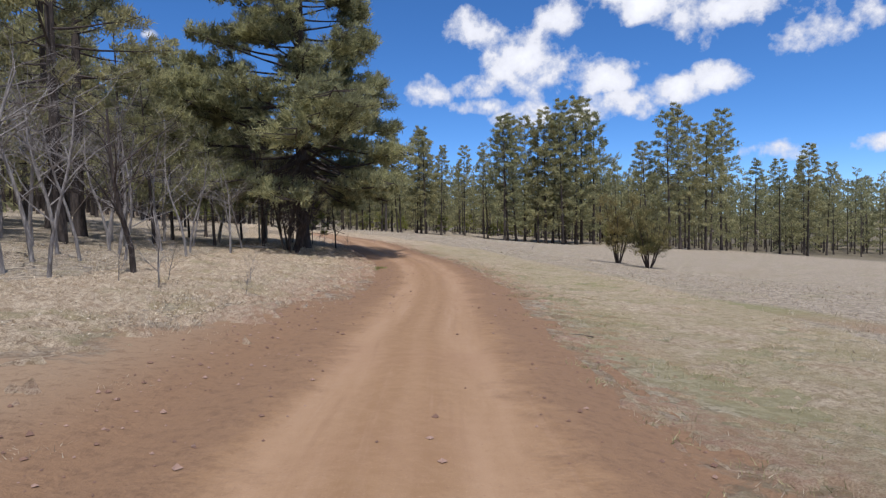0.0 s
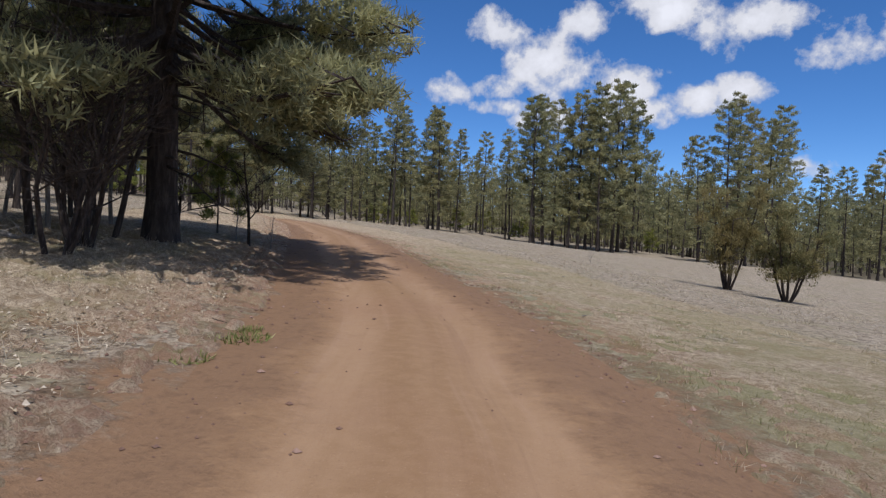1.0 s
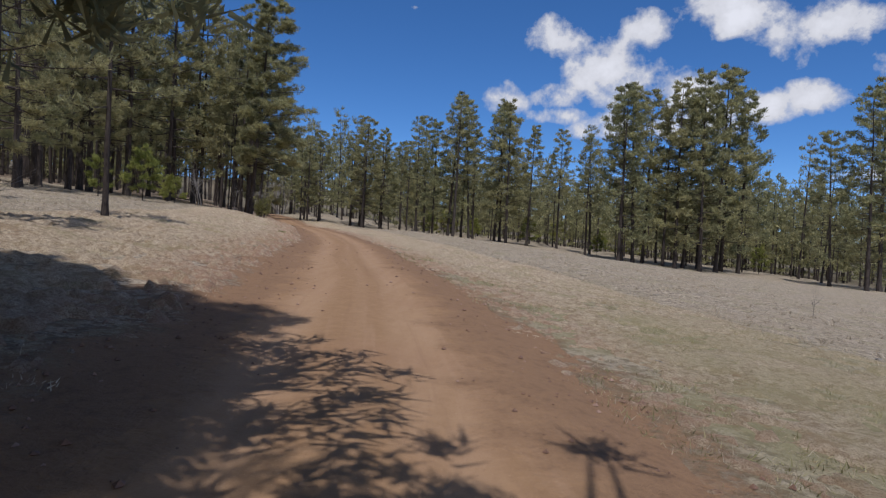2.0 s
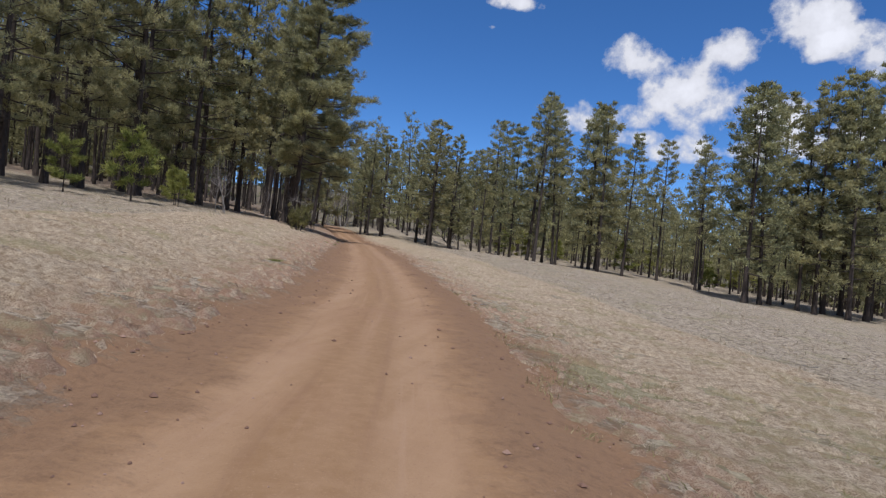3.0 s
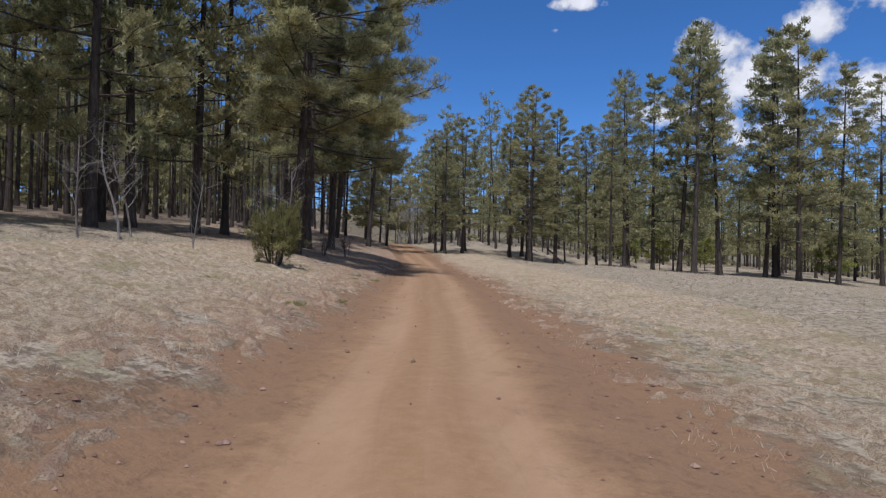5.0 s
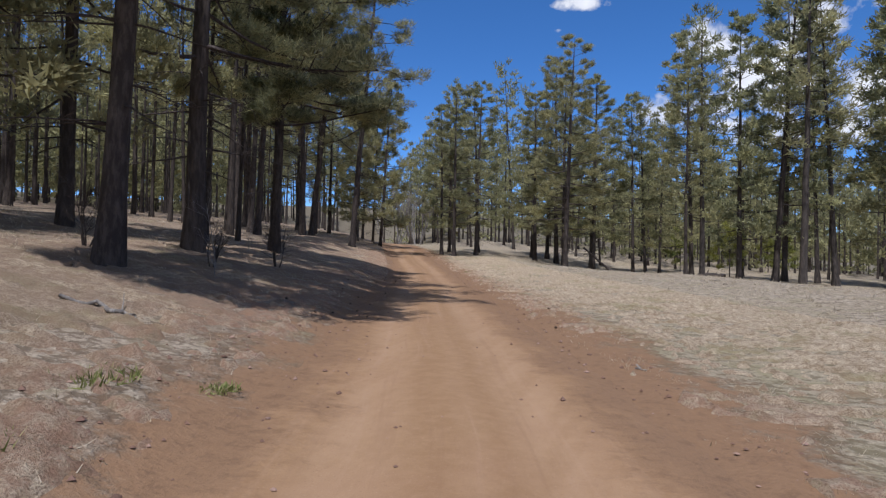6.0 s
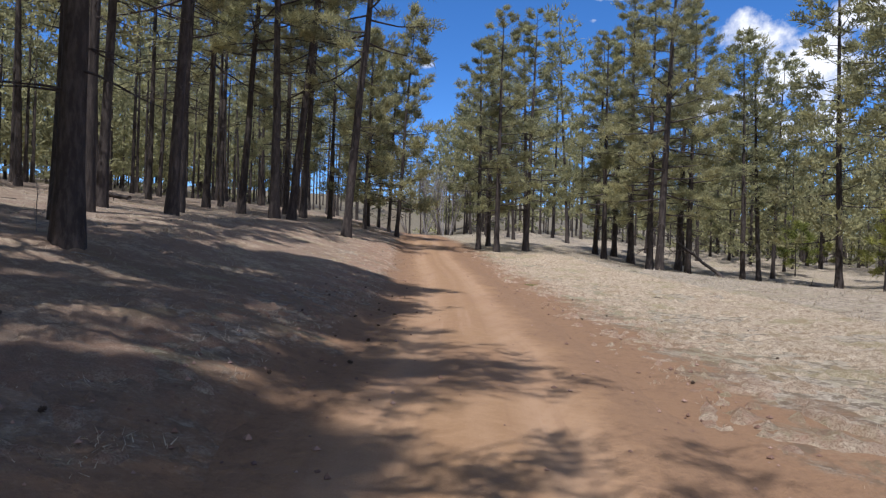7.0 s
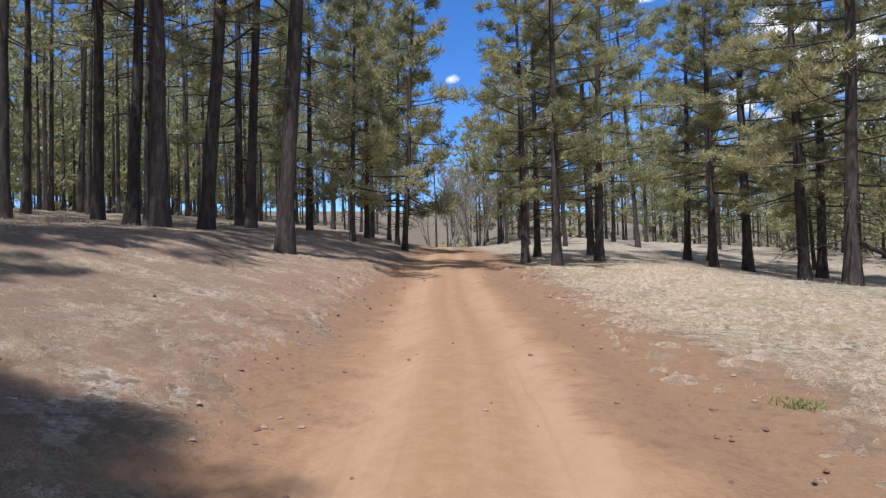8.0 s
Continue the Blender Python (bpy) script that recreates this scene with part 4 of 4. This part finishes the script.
for i in range(26):
    x, y = rnd.uniform(-34, 40), rnd.uniform(128, 175)
    if in_wood(x, y) > 1 and clear(x, y, 1.6):
        taken.append((x, y))
        plant(rnd.choice(SPROUT), x, y, rnd.uniform(2.0, 5.0), rnd.uniform(0, 360), (0, 0), "young_pine", "young pine growing between taller trunks", "tree", "young pines in the stand", ("trunk", "branching", "foliage"))

# ---------------------------------------------------------------- fallen wood
def log_thing(a, b, r0, r1, seed, name, label, mat, stubs=6):
    rng = np.random.default_rng(seed)
    a, b = np.array(a, float), np.array(b, float)
    e = tagged(new(name), label, "log")
    e.location = a
    n = 10
    t = np.linspace(0, 1, n)[:, None]
    p = (b - a) * t + rng.normal(0, 0.025, (n, 3))
    body, st = Bag(), Bag()
    body.tube(p, np.linspace(r0, r1, n)[:, None] * (1 + rng.normal(0, 0.07, (n, 9))), 9, cap=True)
    for i in range(stubs):
        k = rng.integers(1, n - 1)
        d = unit(rng.normal(0, 1, 3) + (0, 0, 0.4))
        st.tube(np.stack([p[k], p[k] + d * 0.22, p[k] + d * 0.42 + rng.normal(0, 0.05, 3)]), np.array([0.3, 0.2, 0.06]) * r0, 4)
    part("log_body", body.mesh("log_body", mat, smooth=True), e)
    part("stub_wood", st.mesh("stubs", mat), e)["kind"] = "stuff"
    return e


def lay(x0, y0, z0, x1, y1, z1, *rest):
    return log_thing((x0, y0, land1(x0, y0) + z0), (x1, y1, land1(x1, y1) + z1), *rest)


lay(-24.6, 141.6, 0.05, -27.6, 144.6, 2.1, 0.11, 0.08, 301, "leaning_log", "dark dead log leaning against pine trunks", M_BARK)
lay(-19.8, 140.5, 0.10, -23.0, 141.6, 0.10, 0.12, 0.09, 302, "fallen_log", "fallen grey log lying at the wood's edge", M_BARK_GREY)
lay(-16.9, 130.2, 0.14, -18.4, 130.9, 0.16, 0.20, 0.16, 303, "fallen_log", "short dark log with broken stubs in dry grass", M_BARK)
lay(-9.6, 29.2, 0.06, -7.6, 28.6, 0.16, 0.05, 0.03, 304, "fallen_branch", "dead reddish branch lying in the grass", M_PALE)
lay(-9.9, 28.5, 0.06, -8.1, 29.3, 0.10, 0.04, 0.02, 305, "fallen_branch", "dead pale branch lying in the grass", M_PALE)
lay(-25.6, 92.0, 0.05, -26.4, 91.7, 0.07, 0.03, 0.02, 306, "fallen_branch", "white weathered stick on the bank", M_PALE, 1)
lay(-55.0, 124.0, 0.25, -49.5, 121.2, 0.22, 0.13, 0.10, 307, "fallen_log", "long dark log lying under the pines", M_BARK)


def sticks(n, seed):
    rng = np.random.default_rng(seed)
    b = Bag()
    while n:
        x, y = rng.uniform(-48, 6), rng.uniform(2, 150)
        _, d, _ = road_offset(np.array([x]), np.array([y]))
        if not 2.2 < abs(d[0]) < 15:
            continue
        n -= 1
        a, L = rng.uniform(0, 6.28), rng.uniform(0.12, 0.45)
        p = np.stack([np.linspace(0, L, 4) * math.cos(a) + x, np.linspace(0, L, 4) * math.sin(a) + y, np.zeros(4)], -1) + rng.normal(0, 0.03, (4, 3))
        p[:, 2] = surface(p[:, 0], p[:, 1]) + 0.008 + rng.uniform(0, 0.03, 4)
        b.tube(p, rng.uniform(0.006, 0.016) * np.linspace(1, 0.4, 4), 4, int(rng.integers(2)))
    return tagged(new("dead_sticks", b.mesh("dead_sticks", M_PALE, M_OAKDARK)), "dead sticks and twigs strewn in the grass", "litter", kind="stuff")


sticks(170, 310)

# ---------------------------------------------------------------- grass
def grass(name, label, count, per, length, width, inner, outer, mat, seed, side=0, patch=0.0, y0=-2.0, y1=150.0, flat=0.55):
    rng = np.random.default_rng(seed)
    keep_x, keep_y = [], []
    got = 0
    while got < count:
        x, y = rng.uniform(-62, 34, 60000), rng.uniform(y0, y1, 60000)
        _, d, _ = road_offset(x, y)
        a = np.abs(d)
        ok = (a > inner) & (a < outer) & (rng.uniform(0, 1, 60000) < np.clip((outer - a) / (outer - inner), 0.08, 1) ** 1.3)
        if side:
            ok &= np.sign(d) == side
        lum = np.array([noise.noise((px * 0.55, py * 0.55, 4.0)) for px, py in zip(x[ok], y[ok])])
        near_edge = np.clip((a[ok] - inner - 0.2 * ((d[ok] < 0) & (y[ok] > 42) & (y[ok] < 74)) - 1.9 * (d[ok] < 0) * np.clip((15 - y[ok]) / 11, 0, 1) - 0.7 * (d[ok] > 0) * np.clip((y[ok] - 72) / 10, 0, 1)) / 2.5, -0.6, 1)
        clump = np.array([noise.noise((px * 2.3, py * 2.3, 9.0)) for px, py in zip(x[ok], y[ok])])
        good = rng.uniform(-0.3, 0.3, len(lum)) + clump * 1.1 + lum * 1.0 + near_edge * 0.7 - 0.25 > patch
        keep_x.append(x[ok][good]), keep_y.append(y[ok][good])
        got += int(good.sum())
    x, y = np.concatenate(keep_x)[:count], np.concatenate(keep_y)[:count]
    z = surface(x, y) - 0.015
    rep_ = np.repeat(np.arange(count), per)
    c = np.stack([x, y, z], -1)[rep_] + rng.normal(0, 0.07, (count * per, 3)) * (1, 1, 0)
    lean = rng.normal(0, flat, (count, 3))[rep_]
    lean[:, 2] = rng.uniform(0.25, 0.9, count)[rep_]
    b = Bag()
    size = rng.uniform(0.55, 1.35, count)[rep_]
    b.blades(c, lean, length * size, width, rng, 0.45)
    v = b.v[0].reshape(-1, 3, 3)
    v[:, 2, 2] = np.maximum(v[:, 2, 2], v[:, 0, 2] + 0.015)
    return tagged(new(name, b.mesh(name, mat)), label, "grass", kind="stuff")


def patchy(x, y, seed):
    """Smooth random swells between -1 and 1, one to a metre."""
    table = np.random.default_rng(seed).uniform(-1, 1, (256, 256))
    i, j = np.floor(x).astype(int), np.floor(y).astype(int)
    u, v = x - i, y - j
    u, v = u * u * (3 - 2 * u), v * v * (3 - 2 * v)
    i, j, i1, j1 = i & 255, j & 255, (i + 1) & 255, (j + 1) & 255
    return (table[i, j] * (1 - u) + table[i1, j] * u) * (1 - v) + (table[i, j1] * (1 - u) + table[i1, j1] * u) * v


def grass_mat(side):
    """Last year's grass pressed flat into a lumpy mat; it thins out ragged towards the road."""
    s_ = np.arange(91, 231, 0.11)
    d_ = side * np.cumsum(np.concatenate([[1.6], np.linspace(0.06, 0.17, 62)]))
    q = [np.interp(s_, ROAD_S, ROAD_Q[:, k]) for k in (0, 1)]
    t = [np.interp(s_, ROAD_S, _T[:, k]) for k in (0, 1)]
    X, Y = q[0][:, None] + t[1][:, None] * d_, q[1][:, None] - t[0][:, None] * d_
    a = np.abs(np.broadcast_to(d_, X.shape))
    bare = 1.9 * (side < 0) * np.clip((15 - Y) / 11, 0, 1) + 0.8 * (side > 0) * np.clip((Y - 72) / 10, 0, 1)
    rag = patchy(X * 0.9, Y * 0.9, 1) * 0.70 + patchy(X * 2.6, Y * 2.6, 2) * 0.55 + patchy(X * 7.3, Y * 7.3, 3) * 1.0
    cover = _smooth(0.0, 0.45, (a - (1.95 if side < 0 else 2.35) - bare) * (0.6 - 0.27 * (side > 0) * _smooth(66, 78, Y)) + rag * 0.9) * _smooth(1.65, 2.05, a)
    holes = patchy(X * 1.1 + 40, Y * 1.1, 4) * 0.6 + patchy(X * 4.3, Y * 4.3, 5) * 0.55 + patchy(X * 11, Y * 11, 10) * 0.3
    cover = cover * _smooth(-0.62, -0.30, holes) * _smooth(d_[-1] * side, d_[-1] * side - 1.0, a)
    soft = 1.0 - 0.6 * _smooth(88, 100, Y) if side < 0 else 0.45 + 0.55 * _smooth(30, 60, Y)
    lumps = (0.070 if side < 0 else 0.046) * np.abs(patchy(X * 6.5, Y * 6.5, 6)) + (0.066 if side < 0 else 0.046) * np.abs(patchy(X * 11, Y * 11 + 9, 7)) + 0.012 * patchy(X * 2.1, Y * 2.1, 8) + 0.009 * np.random.default_rng(9).normal(0, 1, X.shape)
    Z = ground_level(X, Y) + cover * (0.012 + lumps * soft) - (1 - cover) * 0.05
    name = "grass_mat"
    o = new(name, grid_mesh(name, X, Y, Z))
    at = o.data.attributes.new("road_side", "FLOAT", "POINT")
    at.data.foreach_set("value", np.broadcast_to(d_, X.shape).ravel())
    o.data.materials.append(M_MAT)
    return tagged(o, "lumpy matted dry grass with bare red gaps beside the road", "grass", kind="stuff")


grass_mat(-1)
grass_mat(1)
grass("dry_grass", "short matted straw-pale grass along the road", 24000, 7, 0.065, 0.0075, 1.9, 10.0, M_STRAW, 400)
grass("dry_grass_tufts", "taller straw-pale grass tufts on the slopes", 15000, 7, 0.13, 0.017, 6.0, 34.0, M_STRAW, 401, patch=-0.1)
grass("green_grass", "thin greener grass on the low side", 9000, 8, 0.075, 0.009, 1.8, 9.0, M_GREEN, 402, side=1, patch=0.25, y1=66.0)
grass("tall_dry_grass", "tall dry grass round the roadside grove", 2200, 8, 0.20, 0.008, 2.8, 9.0, M_STRAW, 403, side=-1, y0=8, y1=33, flat=0.35)


def leaf_litter(count, seed):
    """Pale curled oak leaves of last autumn, thick under the leafless oaks."""
    rng = np.random.default_rng(seed)
    x, y = rng.uniform(-13, -2.0, 6 * count), rng.uniform(2, 36, 6 * count)
    _, d, _ = road_offset(x, y)
    bare = 1.9 * np.clip((15 - y) / 11, 0, 1)
    keep = (d < -2.3 - bare) & (patchy(x * 0.8, y * 0.8, 11) + patchy(x * 3, y * 3, 12) * 0.7 + rng.normal(0, 0.3, len(x)) > 0.05)
    x, y = x[keep][:count], y[keep][:count]
    n = len(x)
    z = surface(x, y) + rng.uniform(0.015, 0.075, n)
    L, W, a = rng.uniform(0.014, 0.034, n)[:, None], rng.uniform(0.006, 0.014, n)[:, None], rng.uniform(0, 6.28, n)
    along = np.stack([np.cos(a), np.sin(a), rng.normal(0, 0.35, n)], -1)
    over = np.stack([-np.sin(a), np.cos(a), rng.normal(0, 0.5, n)], -1)
    c, lift = np.stack([x, y, z], -1), np.array([0, 0, 1.0])
    v = np.stack([c - along * L, c - over * W + lift * W * 0.9, c + along * L, c + over * W + lift * W * 0.9], 1)
    b = Bag()
    b.v.append(v.reshape(-1, 3))
    b.f = [f for i in range(n) for f in ((4 * i, 4 * i + 1, 4 * i + 2), (4 * i, 4 * i + 2, 4 * i + 3))]
    return tagged(new("leaf_litter", b.mesh("leaf_litter", M_LEAF)), "pale curled dead oak leaves strewn in the grass", "leaves", kind="stuff")


leaf_litter(26000, 430)


def weed(x, y, h, seed):
    rng = np.random.default_rng(seed)
    b = Bag()
    n = 240
    a, r = rng.uniform(0, 6.28, n), rng.uniform(0, 1.0, n) ** 0.7 * h * 1.5
    c = np.stack([np.cos(a) * r, np.sin(a) * r, np.zeros(n)], -1)
    axis = np.stack([np.cos(a) * 0.5, np.sin(a) * 0.5, np.ones(n)], -1)
    b.blades(c, axis, h * 0.42, 0.016, rng, 0.7)
    o = tagged(new("green_weed", b.mesh("green_weed", M_WEED)), "low green weed clump at the road's edge", "plant", "roadside weeds")
    o.location = (x, y, float(surface(x, y)[0]) - 0.01)


def beside(y, d):
    """The place at the offset d from the road's middle, about level with y."""
    k = int(np.argmin(np.abs(ROAD_Q[:, 1] - y)))
    return ROAD_Q[k, 0] + _T[k, 1] * d, ROAD_Q[k, 1] - _T[k, 0] * d


for i, (y, d, h) in enumerate(((24.3, -1.75, 0.20), (23.5, -2.0, 0.16), (25.0, -1.8, 0.14), (89.6, -2.5, 0.2), (91.2, -2.6, 0.22), (91.6, -1.9, 0.14), (82.4, -2.5, 0.18), (84.0, -2.0, 0.16), (83.2, -4.4, 0.2), (63.6, -2.8, 0.16),
                               (63.0, 2.2, 0.14), (119.2, 2.6, 0.14))):
    weed(*beside(y, d), h, 420 + i)

# ---------------------------------------------------------------- stones on the road
def stone_mesh(tag, seed, mat, flat=0.6):
    rng = np.random.default_rng(seed)
    bm = bmesh.new()
    bmesh.ops.create_icosphere(bm, subdivisions=2, radius=0.5)
    for v in bm.verts:
        v.co *= 1 + 0.28 * noise.noise(v.co * 2.3 + Vector((seed, 0, 0)))
        v.co.z *= flat
    me = bpy.data.meshes.new(tag)
    bm.to_mesh(me)
    bm.free()
    me.materials.append(mat)
    return me


STONES = [stone_mesh("stone%d" % i, 500 + i, (M_STONE, M_DARKSTONE)[i % 2]) for i in range(4)]


def road_point(s, d):
    k = int(np.argmin(np.abs(ROAD_S - s)))
    return ROAD_Q[k, 0] + _T[k, 1] * d, ROAD_Q[k, 1] - _T[k, 0] * d, ROAD_Q[k, 2]


for i in range(52):
    s_, d_ = rnd.uniform(92, 215), rnd.choice((-1, -1, 1)) * rnd.uniform(1.2, 2.5)
    x, y, z = road_point(s_, d_)
    o = tagged(new("stone", STONES[i % 4]), ("small pale stone lying on red dirt", "dark clod of earth on red dirt")[i % 2], "stone", "loose stones on the road")
    k = rnd.uniform(0.018, 0.04) + 0.06 * rnd.random() ** 5
    o.matrix_world = pose(x, y, float(surface(x, y)[0]) + 0.1 * k, 0, 0, rnd.uniform(0, 360)) @ Matrix.Diagonal((k, k, k, 1))


def gravel(n, seed):
    rng = np.random.default_rng(seed)
    b = Bag()
    octa = np.array([(1, 0, 0), (0, 1, 0), (-1, 0, 0), (0, -1, 0), (0, 0, 0.7), (0, 0, -0.5)], float)
    tri = [(0, 1, 4), (1, 2, 4), (2, 3, 4), (3, 0, 4), (1, 0, 5), (2, 1, 5), (3, 2, 5), (0, 3, 5)]
    s_ = rng.uniform(88, 235, n)
    d_ = rng.choice((-1, -1, 1), n) * (2.6 - np.abs(rng.normal(0, 0.9, n)))
    k_ = np.clip(((s_ - ROAD_S[0]) / 0.5).astype(int), 0, len(ROAD_S) - 1)
    x = ROAD_Q[k_, 0] + _T[k_, 1] * d_ + rng.uniform(-0.25, 0.25, n)
    y = ROAD_Q[k_, 1] - _T[k_, 0] * d_ + rng.uniform(-0.25, 0.25, n)
    z = surface(x, y)
    for i in range(n):
        k = rng.uniform(0.006, 0.016) + 0.026 * rng.uniform() ** 4
        b.add(octa * k * rng.uniform(0.6, 1.3, (6, 3)) + (x[i], y[i], z[i] + 0.2 * k), tri, int(rng.uniform() < 0.65))
    return tagged(new("gravel", b.mesh("gravel", M_STONE, M_DARKSTONE)), "scattered pebbles and clods along the road", "gravel", kind="stuff")


gravel(7500, 520)


# ---------------------------------------------------------------- fallen cones
def cone_mesh():
    """A dry open pine cone lying on its side: rings of upturned scales round a core."""
    b = Bag()
    b.tube(np.array([(-0.5, 0, 0), (-0.3, 0, 0), (0.1, 0, 0), (0.5, 0, 0)]), [0.12, 0.30, 0.24, 0.05], 6, cap=True)
    for i, (x, r) in enumerate(((-0.38, 0.36), (-0.2, 0.46), (0.0, 0.44), (0.2, 0.34), (0.36, 0.22))):
        for j in range(6):
            a = (j + 0.5 * (i % 2)) * 1.047
            e, f = np.array([0, math.cos(a), math.sin(a)]), np.array([0, -math.sin(a), math.cos(a)])
            p = np.array([x, 0, 0])
            b.add([p + e * 0.2 - f * 0.1, p + e * 0.2 + f * 0.1, p + (0.13, 0, 0) + e * r + f * 0.08, p + (0.13, 0, 0) + e * r - f * 0.08], [(0, 1, 2, 3)])
    return b.mesh("pine_cone", M_CONE)


CONE_LITTER = cone_mesh()
for i in range(150):
    x, y = beside(rnd.uniform(96, 134), -1.2 - 7.5 * rnd.random() ** 1.3 if i % 5 else rnd.uniform(2.0, 5.5))
    o = tagged(new("pine_cone", CONE_LITTER), "dry dark brown pine cone on needle litter", "pine cone", "fallen pine cones")
    k = rnd.uniform(0.036, 0.058)
    o.matrix_world = pose(x, y, float(surface(x, y)[0]) + 0.34 * k, 0, rnd.uniform(-15, 15), rnd.uniform(0, 360)) @ Matrix.Diagonal((k, k, k, 1))
